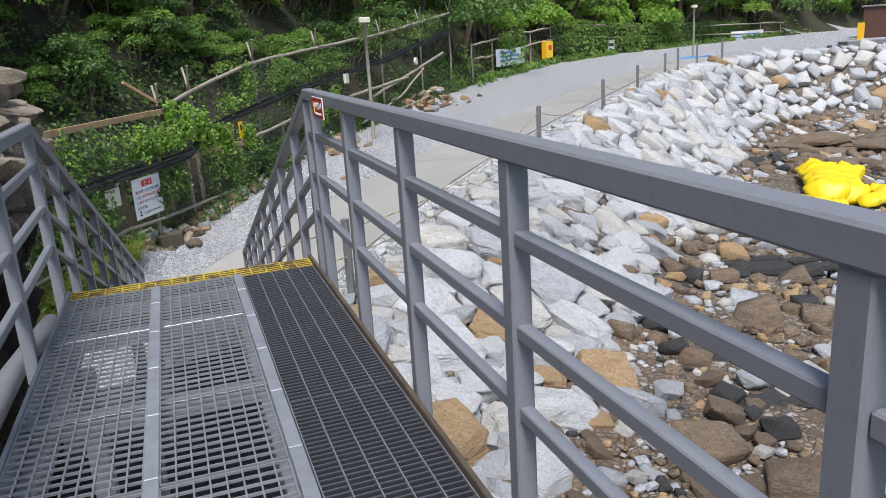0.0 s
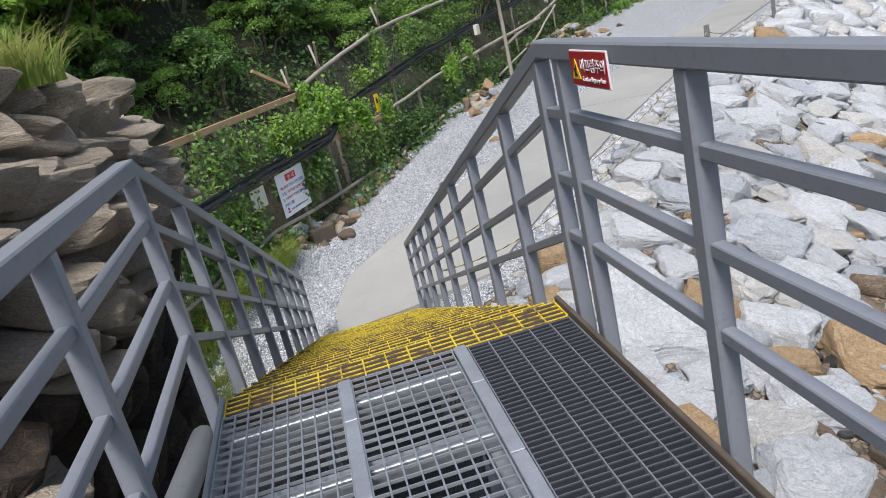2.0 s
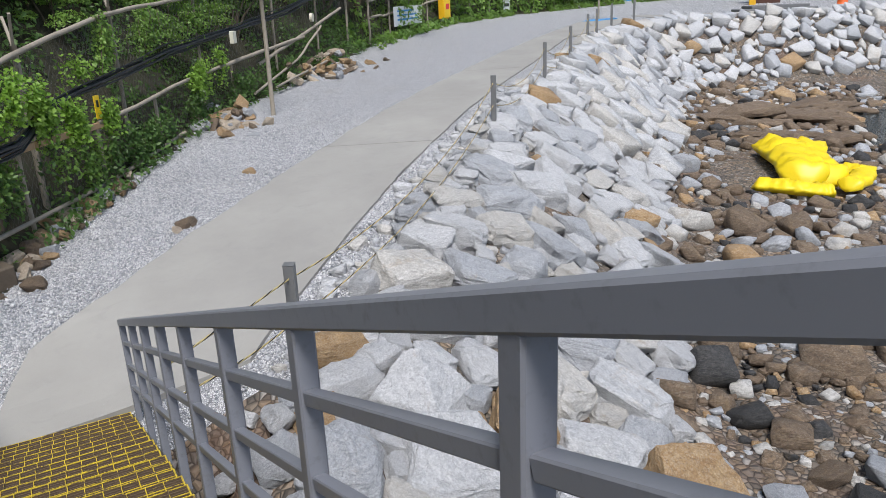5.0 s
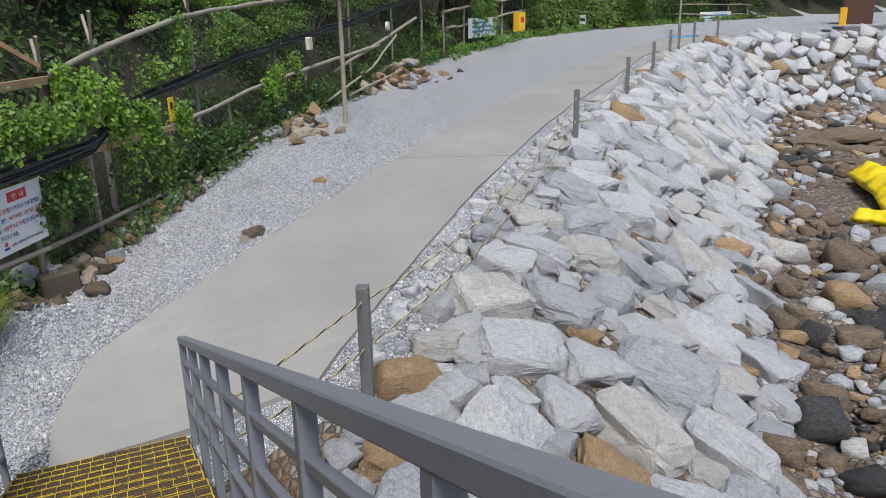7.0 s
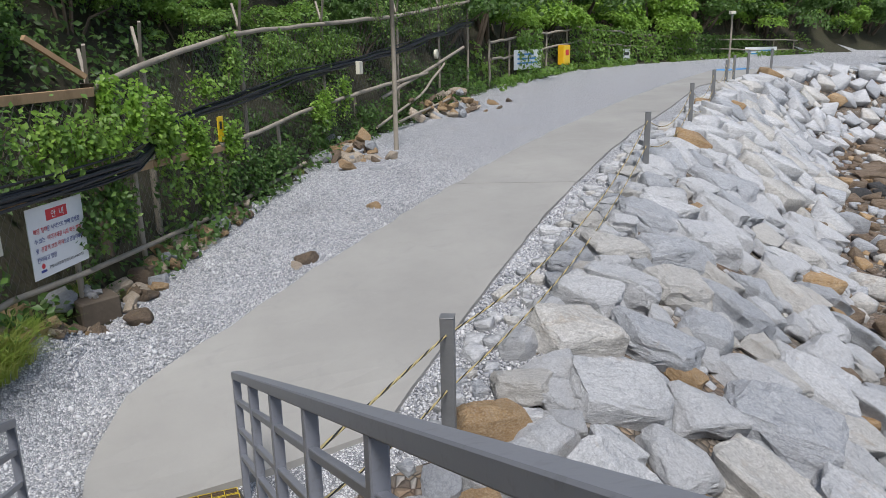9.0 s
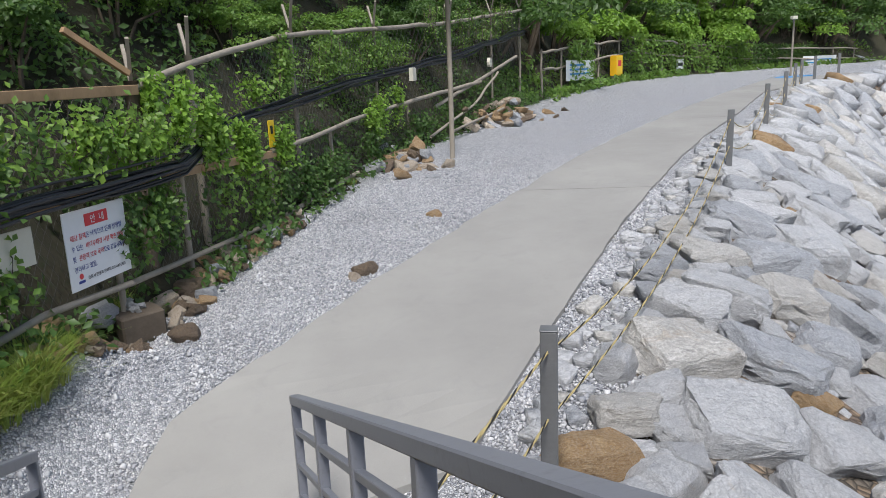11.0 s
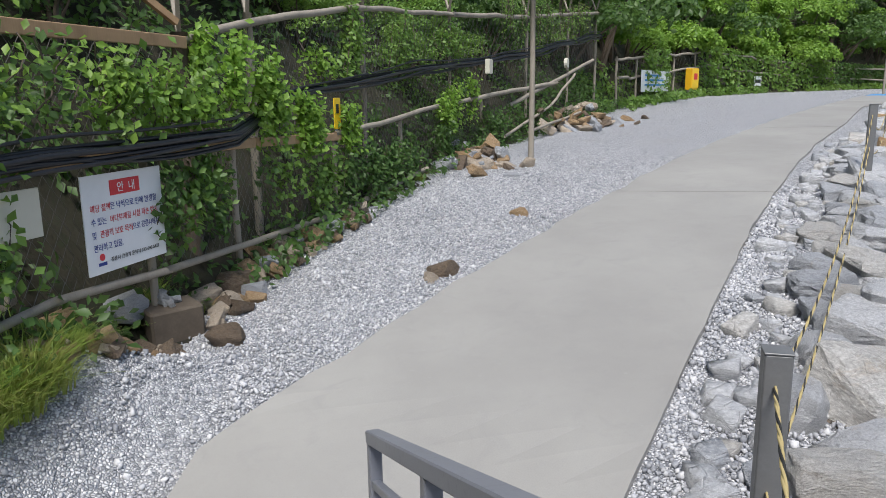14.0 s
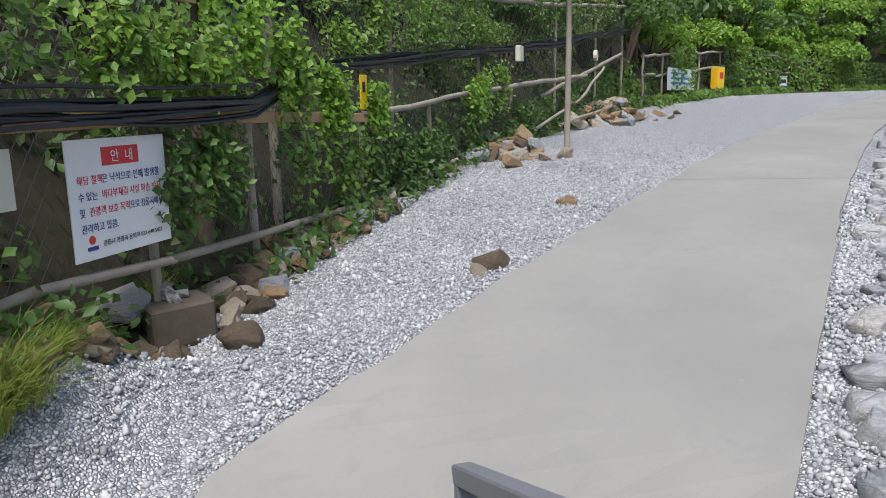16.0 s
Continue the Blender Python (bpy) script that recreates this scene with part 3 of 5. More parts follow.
def build_rail(name, x, deck_posts, stair_posts, corner, top, k):
    """Square-tube guard rail: level over the landing, then down the stair."""
    rail = thing(name, "grey painted square steel tube guard rail", "guard rail", group="walkway guard rails")
    drops = (0.243, 0.482, 0.706)
    y0, yc, ye = deck_posts[0] - 1.0, corner, stair_posts[-1]
    e = 0.029
    line = lambda y: top - (y - yc) * k
    part("top_rail", Shape().beam((x, y0, top - 0.029), (x, yc + 0.02, top - 0.029), 0.064, 0.058, 0, 0.006), [RAIL], rail)
    part("top_rail", Shape().beam((x, yc - 0.02, line(yc - 0.02) - 0.031), (x, ye + 0.035, line(ye + 0.035) - 0.029), 0.0625, 0.058, 0, 0.006), [RAIL], rail)
    for d in drops:
        ys = [y0] + list(deck_posts)
        for a, b in zip(ys[:-1], ys[1:]):
            part("mid_rail", Shape().beam((x, a + e, top - d), (x, b - e, top - d), 0.037, 0.037, 0, 0.004), [RAIL], rail)
        ys = list(stair_posts)
        for a, b in zip(ys[:-1], ys[1:]):
            part("mid_rail", Shape().beam((x, a + e, line(a + e) - d), (x, b - e, line(b - e) - d), 0.037, 0.037, 0, 0.004), [RAIL], rail)
        a, b = deck_posts[-1], stair_posts[0]
        part("mid_rail", Shape().beam((x, a + e, top - d), (x, b - e, line(b - e) - d), 0.037, 0.037, 0, 0.004), [RAIL], rail)
    for y in deck_posts:
        part("post", Shape().box((x - 0.028, y - 0.028, DECK_Z - 0.12), (x + 0.028, y + 0.028, top - 0.056), 0, 0.005), [RAIL], rail)
    for y in stair_posts:
        part("post", Shape().box((x - 0.028, y - 0.028, slope_z(y) - 0.16), (x + 0.028, y + 0.028, line(y) - 0.05), 0, 0.005), [RAIL], rail)
    return rail


build_deck()
build_stair()
build_rail("guard_rail", 0.785, [-1.52, -0.62, 0.28, 1.18, 2.17, 3.06, 3.93, 4.735], [4.965, 5.63, 6.54, 7.43, 8.35, 9.24, 10.13, 11.05, 12.07], 4.91, 3.456, 0.378)
build_rail("guard_rail", -0.71, [-1.25, -0.35, 0.55, 1.45, 2.35, 3.25, 4.16], [5.19, 5.85, 6.57, 7.46, 8.36, 9.18, 10.02, 10.92, 12.05], 5.19, 3.378, 0.393)


# ---- stones ----
def rock_mesh(name, seed, sub, cuts, flat, rough, mat, layered=False):
    """A broken stone: a hull of random corners with worn edges and uneven faces."""
    rng = np.random.default_rng(seed)
    bm = bmesh.new()
    wide = rng.uniform(0.62, 0.88)
    corners = [(i, j, k) for i in (-1, 1) for j in (-1, 1) for k in (-1, 1)]
    for n in range(cuts + 4):
        if n < 8:
            p = np.array(corners[n]) * rng.uniform(0.32, 0.98, 3)
        else:
            p = rng.normal(size=3)
            p = p / np.linalg.norm(p) * rng.uniform(0.85, 1.1)
        bm.verts.new((p[0] * 0.92, p[1] * wide, p[2] * flat * 0.9))
    out = bmesh.ops.convex_hull(bm, input=bm.verts[:])
    bmesh.ops.delete(bm, geom=[g for g in out["geom_interior"] if isinstance(g, bmesh.types.BMVert)], context="VERTS")
    bmesh.ops.dissolve_limit(bm, angle_limit=0.22, verts=bm.verts[:], edges=bm.edges[:])
    if sub >= 2:
        bmesh.ops.bevel(bm, geom=bm.edges[:], offset=0.05 if sub == 2 else 0.09, segments=1 if sub == 2 else 2, profile=0.5, affect="EDGES", clamp_overlap=True)
    bmesh.ops.triangulate(bm, faces=bm.faces[:])
    if sub >= 3:
        for _ in range(sub - 2):
            long = [e for e in bm.edges if e.calc_length() > 0.28]
            bmesh.ops.subdivide_edges(bm, edges=long, cuts=1)
            bmesh.ops.triangulate(bm, faces=bm.faces[:])
    o = Vector(rng.uniform(0, 50, 3).tolist())
    if sub >= 2:
        for v in bm.verts:
            f = noise.fractal(v.co * 2.2 + o, 0.8, 2.1, 3) * rough
            if sub > 3:
                f += 0.35 * rough * noise.fractal(v.co * 7.0 + o, 0.7, 2.1, 2)
            if layered:
                f += 0.035 * noise.cell(Vector((o.x, o.y, v.co.z * 6.0 + o.z)))
            v.co *= 1 + f
    me = bpy.data.meshes.new(name)
    bm.to_mesh(me)
    bm.free()
    me.materials.append(mat)
    return me


def arrays(me):
    v = np.empty(len(me.vertices) * 3)
    me.vertices.foreach_get("co", v)
    return v.reshape(-1, 3), np.array([p.vertices[:] for p in me.polygons])


def turn_matrix(a, b, c):
    return np.array(Euler((a, b, c)).to_matrix())


def joined(name, meshes, places, mats, parent=None, label="", category=""):
    """Many stones as one mesh. places: (mesh number, position, 3x3 turn, size, slot)."""
    vs, fs, ss, n = [], [], [], 0
    data = [arrays(m) for m in meshes]
    for k, p, r, size, slot in places:
        v, f = data[k]
        vs.append((v * size) @ r.T + np.asarray(p))
        fs.append(f + n)
        ss.append(np.full(len(f), slot))
        n += len(v)
    V, F, S = np.vstack(vs), np.vstack(fs), np.concatenate(ss)
    me = bpy.data.meshes.new(name)
    me.vertices.add(len(V))
    me.vertices.foreach_set("co", V.ravel())
    k = F.shape[1]
    me.loops.add(F.size)
    me.loops.foreach_set("vertex_index", F.ravel().astype(np.int32))
    me.polygons.add(len(F))
    me.polygons.foreach_set("loop_start", (np.arange(len(F)) * k).astype(np.int32))
    me.polygons.foreach_set("material_index", S.astype(np.int32))
    for m in mats:
        me.materials.append(m)
    me.update(calc_edges=True)
    ob = new(name, me)
    if parent is not None:
        ob.parent = parent
    return tagged(ob, label, category, kind="stuff")


class Darts:
    """Keeps circles from overlapping too much."""

    def __init__(self, cell=0.5):
        self.cell, self.d = cell, {}

    def free(self, x, y, r, overlap):
        c = self.cell
        n = int(math.ceil((r + 0.9) / c))
        i, j = int(x // c), int(y // c)
        for a in range(i - n, i + n + 1):
            for b in range(j - n, j + n + 1):
                for px, py, pr in self.d.get((a, b), ()):
                    if (px - x) ** 2 + (py - y) ** 2 < ((pr + r) * overlap) ** 2:
                        return False
        return True

    def add(self, x, y, r):
        self.d.setdefault((int(x // self.cell), int(y // self.cell)), []).append((x, y, r))


def slope_turn(x, y, rng, wild=0.35):
    """A turn that lays a stone on the slope with some disorder."""
    e = 0.4
    nrm = Vector((h1(x - e, y) - h1(x + e, y), h1(x, y - e) - h1(x, y + e), 2 * e)).normalized()
    q = Vector((0, 0, 1)).rotation_difference(nrm).to_matrix()
    r = Euler((rng.uniform(-wild, wild), rng.uniform(-wild, wild), rng.uniform(0, 6.28))).to_matrix()
    return np.array(q @ r)


ROCK_MATS = [WHITE_ROCK, CREAM_ROCK, GREY_ROCK, OCHRE_ROCK, BROWN_ROCK, DARK_ROCK]


def spot_on_edge(s, v):
    p, q = along(EDGE_R, s), along(EDGE_R, s + 0.5)
    d = (q - p) / max(1e-6, np.hypot(*(q - p)))
    return p + np.array([d[1], -d[0]]) * v


def under_stair(x, y, r):
    return -0.8 - r < x < 0.88 + r and -4 < y < 12.4 + r


def build_riprap():
    rng = np.random.default_rng(5)
    slope = thing("riprap_slope", "bank of white and grey quarried boulders beside the path", "stone bank")
    big = [rock_mesh("boulder", 10 + i, 4, 14 + i % 4, 0.72, 0.13, ROCK_MATS[i % 3], i % 2 == 0) for i in range(9)]
    small = [rock_mesh("small_stone", 40 + i, 2, 7, 0.7, 0.06, WHITE_ROCK) for i in range(6)]
    darts, near, far = Darts(), [], []
    # stones that stand out by their colour: x, y, size, ochre
    for x, y, r, kind in ((2.72, 11.78, 0.33, 3), (2.2, 10.95, 0.24, 3), (4.1, 10.3, 0.36, 3), (3.2, 10.8, 0.46, 0), (4.75, 10.75, 0.47, 1), (5.6, 11.5, 0.52, 2), (4.0, 11.75, 0.42, 0)):
        darts.add(x, y, r)
        near.append((rng.integers(9), x, y, r, kind))
    for rmin, rmax, tries, overlap in ((0.38, 0.52, 2200, 0.86), (0.25, 0.38, 9000, 0.82), (0.14, 0.25, 14000, 0.82), (0.06, 0.14, 11000, 0.90)):
        for _ in range(tries):
            s = rng.uniform(3.0, 62)
            v = rng.uniform(0.25 if rmax < 0.2 else 0.7, 4.45)
            if rmax > 0.3 and v < 0.95 + 0.4 * rmax:
                continue
            x, y = spot_on_edge(s, v)
            r = rng.uniform(rmin, rmax)
            if rmax <= 0.16 and s > 26:
                continue
            if under_stair(x, y, r * 0.8) or y < 6.8 - 0.2 * x or not darts.free(x, y, r, overlap):
                continue
            darts.add(x, y, r)
            kind = int(rng.choice([0, 0, 0, 0, 1, 1, 2, 2, 3 if rng.random() < 0.2 else 0]))
            (near if s < 24 and rmax > 0.16 else far).append((rng.integers(9), x, y, r, kind))
    near.sort(key=lambda q: math.hypot(q[1] - 2, q[2] - 9))
    far += near[300:]
    variants = {}
    for k, x, y, r, kind in near[:300]:
        key = (k, kind)
        if key not in variants:
            me = big[k].copy()
            me.materials.clear()
            me.materials.append(ROCK_MATS[kind])
            variants[key] = me
        ob = part("boulder", variants[key], None, slope)
        m = Matrix(slope_turn(x, y, rng, 0.13).tolist()).to_4x4() @ Matrix.Diagonal((r * 1.45, r * 1.40, r * 1.05, 1))
        m.translation = (x, y, h1(x, y) + 0.10 - r * 0.12)
        ob.matrix_world = m
    places = []
    for k, x, y, r, kind in far:
        places.append((k % 6, (x, y, h1(x, y) + r * 0.15), slope_turn(x, y, rng, 0.22), r * 1.35, kind))
    joined("rubble", small, places, ROCK_MATS, slope)


build_riprap()


# ---- shore ----
def build_outcrop():
    """A ledge of layered cliff stone beside the stair, overhanging a hollow with its shade put into darker stone."""
    rng = np.random.default_rng(21)
    crag = thing("rock_outcrop", "weathered brown layered rock outcrop with grass on top", "rock outcrop", (-2.7, 6.6, h1(-2.7, 6.6)))
    slabs = [rock_mesh("rock_ledge", 60 + i, 3, 12, 0.46, 0.06, CLIFF_ROCK, True) for i in range(8)]
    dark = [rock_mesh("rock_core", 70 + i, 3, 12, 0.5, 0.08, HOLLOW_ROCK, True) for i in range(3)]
    base = Vector(crag.location)

    def lay(me, name, x, y, z, sx, sy, sz, tilt=0.1):
        m = Matrix(turn_matrix(rng.uniform(-tilt, tilt), rng.uniform(-tilt, tilt) + 0.06, rng.uniform(-0.5, 0.5)).tolist()).to_4x4() @ Matrix.Diagonal((sx, sy, sz, 1))
        m.translation = Vector((x, y, z)) - base
        part(name, me, None, crag).matrix_basis = m

    z = -0.9
    while z < 3.72:
        thick = rng.uniform(0.08, 0.19) if z > 2.3 else rng.uniform(0.2, 0.4)
        reach = float(np.interp(z, [-0.9, 1.9, 2.45, 2.75, 3.3, 3.72], [-1.45, -1.30, -1.05, -0.84, -0.90, -1.15])) + rng.uniform(-0.08, 0.03)
        y = 2.6 + rng.uniform(0, 0.4) if z < 2.5 else float(np.interp(z, [2.5, 3.7], [5.3, 5.6])) + rng.uniform(0, 0.3)
        end = float(np.interp(z, [-0.9, 2.4, 2.8, 3.3, 3.72], [9.6, 8.4, 7.75, 7.3, 6.7]))
        while y < end:
            w = rng.uniform(0.14, 0.36) if z > 2.3 else rng.uniform(0.3, 0.6)
            d = rng.uniform(0.28, 0.5)
            bow = -0.06 * max(0.0, y - 6.9) ** 2 - 0.05 * max(0.0, 6.2 - y) ** 2
            # below z 2.3 the slabs switch to the stone with the hollow's shade in its colour
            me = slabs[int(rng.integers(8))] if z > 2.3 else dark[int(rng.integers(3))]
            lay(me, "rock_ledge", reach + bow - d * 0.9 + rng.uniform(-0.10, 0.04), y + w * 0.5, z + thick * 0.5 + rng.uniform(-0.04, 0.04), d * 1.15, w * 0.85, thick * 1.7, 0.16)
            y += w * 0.9
        z += thick * 0.8
    for x, y, zz, r in ((-2.6, 6.0, 0.6, 1.5), (-2.6, 4.4, 0.4, 1.5), (-2.7, 7.4, 0.7, 1.4), (-2.3, 6.4, 2.6, 0.9), (-2.5, 5.6, 2.4, 0.85), (-2.5, 3.0, 0.2, 1.5), (-2.7, 1.2, 0.2, 1.6), (-2.7, -0.8, 0.2, 1.6), (-2.3, 7.0, 2.3, 0.8), (-2.5, 8.8, 0.2, 1.2)):
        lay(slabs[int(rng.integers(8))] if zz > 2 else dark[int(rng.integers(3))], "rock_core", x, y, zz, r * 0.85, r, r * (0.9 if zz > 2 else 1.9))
    for _ in range(60):
        y, zz, w = rng.uniform(4.3, 5.6), rng.uniform(2.2, 3.45), rng.uniform(0.18, 0.4)
        lay(slabs[int(rng.integers(8))], "rock_ledge", -1.35 - rng.uniform(0.0, 0.8), y + 0.25 * (zz - 2.0), zz, w * 1.2, w, w * 0.7, 0.2)


build_outcrop()


def build_shore():
    """Brown, grey and dark stones of the beach and under the walkway."""
    rng = np.random.default_rng(9)
    shore = thing("shore_stones", "scattered brown, grey and rusty shore stones", "stones")
    meshes = [rock_mesh("shore_stone", 80 + i, 2, 9, 0.55, 0.07, BROWN_ROCK, i % 2 == 0) for i in range(7)]
    darts, near, far = Darts(0.4), [], []
    for rmin, rmax, tries, overlap in ((0.3, 0.5, 260, 0.95), (0.16, 0.3, 3600, 0.85), (0.09, 0.18, 15000, 0.82), (0.045, 0.09, 20000, 0.86)):
        for _ in range(tries):
            if rmax <= 0.09:
                x, y = rng.uniform(-2.2, 9), rng.uniform(-2, 11.5)
            else:
                x, y = rng.uniform(-3.5, 34), rng.uniform(-3, 30)
            v = offset1(EDGE_R, x, y)
            far_out = v > 13 or h1(x, y) < SEA_Z - 0.05
            if v < 4.0 and y > 7.2 - 0.2 * x or far_out or (v < 2 and y > 10.5):
                continue
            if math.hypot(x - 17.3, y - 17.3) < 1.9:
                continue
            r = rng.uniform(rmin, rmax)
            if not darts.free(x, y, r, overlap):
                continue
            darts.add(x, y, r)
            kind = int(rng.choice([4, 4, 4, 4, 4, 3, 5, 2, 2, 1]))
            # dark stones under the walkway, their colour also carrying the shade there
            if x < 0.7:
                kind = int(rng.choice([5, 5, 4]))
            (near if rmax > 0.1 else far).append((int(rng.integers(7)), x, y, r, kind))
    near.sort(key=lambda q: math.hypot(q[1] - 3, q[2] - 6) - 4 * q[3])
    far += near[300:]
    variants = {}
    for k, x, y, r, kind in near[:300]:
        if (k, kind) not in variants:
            me = meshes[k].copy()
            me.materials.clear()
            me.materials.append(ROCK_MATS[kind])
            variants[k, kind] = me
        ob = part("shore_stone", variants[k, kind], None, shore)
        m = Matrix(slope_turn(x, y, rng, 0.3).tolist()).to_4x4() @ Matrix.Diagonal((r * 1.35, r * 1.25, r * 1.1, 1))
        m.translation = (x, y, h1(x, y) + r * 0.2)
        ob.matrix_world = m
    joined("shingle", meshes, [(k, (x, y, h1(x, y) + r * 0.2), slope_turn(x, y, rng, 0.4), r * 1.3, kind) for k, x, y, r, kind in far], ROCK_MATS, shore)
    # low ledges of bedrock at the water's edge, each a heap of broken layers
    slab = {n: [rock_mesh("bedrock_layer", 95 + i, 3, 14, 0.4, 0.10, m, True) for i in range(3)] for n, m in (("brown", BROWN_ROCK), ("dark", DARK_ROCK))}
    for x, y, r, t, name in ((24.0, 23.6, 3.0, -35, "brown"), (21.5, 20.6, 2.2, -30, "brown"), (11.6, 12.2, 1.3, -40, "dark"), (28.0, 24.0, 2.6, -20, "brown"), (7.9, 7.6, 1.2, -35, "dark"), (6.3, 5.6, 0.9, -20, "dark")):
        ledge = thing("bedrock_ledge", f"low {name} layered bedrock ledge among shore stones", "rock", (x, y, max(SEA_Z, h1(x, y))), group="bedrock ledges", turn=t)
        for i in range(14):
            q, a = math.sqrt(rng.random()), rng.uniform(0, 6.28)
            ob = part("bedrock_layer", slab[name][i % 3], None, ledge)
            w = r * rng.uniform(0.22, 0.42)
            ob.matrix_basis = pose(q * r * 0.85 * math.cos(a), q * r * 0.4 * math.sin(a), 0.22 * r * (1 - q) * rng.random() + 0.03, rng.uniform(-9, 9), rng.uniform(-9, 9), rng.uniform(-25, 25)) @ Matrix.Diagonal((w * 1.3, w * 0.75, w * 0.55, 1))


build_shore()


def build_bag():
    """Yellow sheeting sleeve lying in folds on the stones."""
    bag = thing("yellow_float_sleeve", "bright yellow quilted float sleeve crumpled on the stones", "float sleeve", (17.3, 17.3, h1(17.3, 17.3)), turn=-18)
    rng = np.random.default_rng(3)

    def fat(name, pts, r):
        n, sides = 40, 20
        pts = np.array(pts, float)
        vs, fs = [], []
        t = np.linspace(0, len(pts) - 1, n)
        c = np.stack([np.interp(t, np.arange(len(pts)), pts[:, k]) for k in range(3)], 1)
        for i in range(n):
            d = c[min(i + 1, n - 1)] - c[max(i - 1, 0)]
            d = d / np.linalg.norm(d)
            side = np.array([d[1], -d[0], 0])
            side /= np.linalg.norm(side)
            end = min(1.0, 0.35 + min(i, n - 1 - i) / 4)
            puff = 1 + 0.12 * abs(math.sin(i * 0.4)) - 0.06
            for k in range(sides):
                a = 2 * math.pi * k / sides
                q = 1 + 0.2 * noise.noise(Vector((i * 0.5, math.cos(a) * 2.2, math.sin(a) * 2.2))) + 0.06 * math.cos(a * 5)
                vs.append(tuple(c[i] + side * math.cos(a) * r * puff * end * q + np.array([0, 0, 1]) * (math.sin(a) * 0.55 + 0.45) * r * puff * end * q))
        for i in range(n - 1):
            for k in range(sides):
                fs.append((i * sides + k, i * sides + (k + 1) % sides, (i + 1) * sides + (k + 1) % sides, (i + 1) * sides + k))
        fs += [tuple(reversed(range(sides))), tuple((n - 1) * sides + k for k in range(sides))]
        part(name, mesh_of(name, vs, fs, BAG, True), None, bag)

    fat("sleeve", [(1.2, 2.2, 0.1), (0.9, 1.4, 0.12), (0.6, 0.5, 0.1), (0.2, -0.5, 0.08), (-0.3, -1.3, 0.05)], 0.55)
    fat("sleeve", [(2.1, 1.9, 0.08), (1.5, 1.1, 0.1), (0.9, 0.2, 0.1), (0.6, -0.6, 0.05), (0.4, -1.4, 0.02)], 0.48)
    fat("sleeve", [(-1.5, -1.0, 0.05), (-1.0, -1.6, 0.08), (-0.5, -2.0, 0.05), (-0.1, -2.1, 0.02)], 0.30)
    fat("sleeve", [(1.6, -0.2, 0.02), (1.7, -0.9, 0.05), (1.1, -1.5, 0.05), (0.4, -1.9, 0.04)], 0.28)


build_bag()


# ---- fence line ----
FS = np.r_[0, np.cumsum(np.hypot(*(FENCE[1:] - FENCE[:-1]).T))]
S0 = float(FS[3])


def fence_at(s, z, back=0.0):
    """A place on the fence: s metres past the notice board's end, z high, back behind it."""
    s = max(0.1, S0 + s)
    (px, py), (qx, qy), (cx, cy) = along(FENCE, s - 0.05), along(FENCE, s + 0.05), along(FENCE, s)
    dx, dy = qx - px, qy - py
    n = math.hypot(dx, dy)
    return Vector((cx - dy / n * back, cy + dx / n * back, z))


FOOT_Z = ((-3.0, 0.45), (0.0, 0.74), (1.3, 0.66), (5.0, 0.58), (8.6, 0.80), (10.5, 0.98), (16, 1.15), (22.0, 1.4))
MID_Z = ((-3.0, 1.62), (0.0, 1.68), (2.0, 1.68), (5.0, 1.57), (8.6, 1.82), (11.7, 2.02), (20.0, 2.55), (23.5, 3.0))
TOP_Z = ((-4.0, 2.62), (0.0, 2.66), (2.3, 2.62), (3.3, 2.87), (6.6, 3.38), (10.8, 3.64), (15.6, 3.98), (24.0, 4.80))


def zline(table, s):
    return float(np.interp(s, [a for a, _ in table], [b for _, b in table]))


def wire_mesh(s0, s1, low, high, back, pitch, r, far=False):
    """Woven diamond wire between two height lines."""
    sh = Shape()
    n = max(1, int((s1 - s0) / pitch))
    for i in range(n):
        a = s0 + i * pitch
        zl, zh = zline(low, a), zline(high, a)
        m = max(2, int((zh - zl) / (pitch * 1.25)))
        pts = []
        for j in range(m + 1):
            z = zl + (zh - zl) * j / m
            side = (1 if (i + j) % 2 else -1) * pitch * 0.5
            bulge = 0.05 * noise.noise(Vector((a * 0.8, z * 0.9, back)))
            pts.append(fence_at(a + side, z, back + bulge + (0.004 if (j + i) % 2 else -0.004)))
        n0 = len(sh.v)
        for j, p in enumerate(pts):
            for k in range(3):
                ang = 2.094 * k
                sh.v.append((p.x + math.cos(ang) * r, p.y + math.sin(ang) * r, p.z))
        for j in range(len(pts) - 1):
            for k in range(3):
                k2 = (k + 1) % 3
                sh.f.append((n0 + 3 * j + k, n0 + 3 * j + k2, n0 + 3 * j + 3 + k2, n0 + 3 * j + 3 + k))
                sh.s.append(0)
    return sh


def pole_line(points, r, wob=0.03, seed=0):
    """A slightly crooked timber pole through points."""
    pts = []
    for a, b in zip(points[:-1], points[1:]):
        for i in range(6):
            p = Vector(a).lerp(Vector(b), i / 6)
            w = wob * noise.noise(p * 1.3 + Vector((seed, 0, 0)))
            pts.append(p + Vector((w, -w, w)))
    pts.append(Vector(points[-1]))
    return Shape().tube(pts, r, 8)


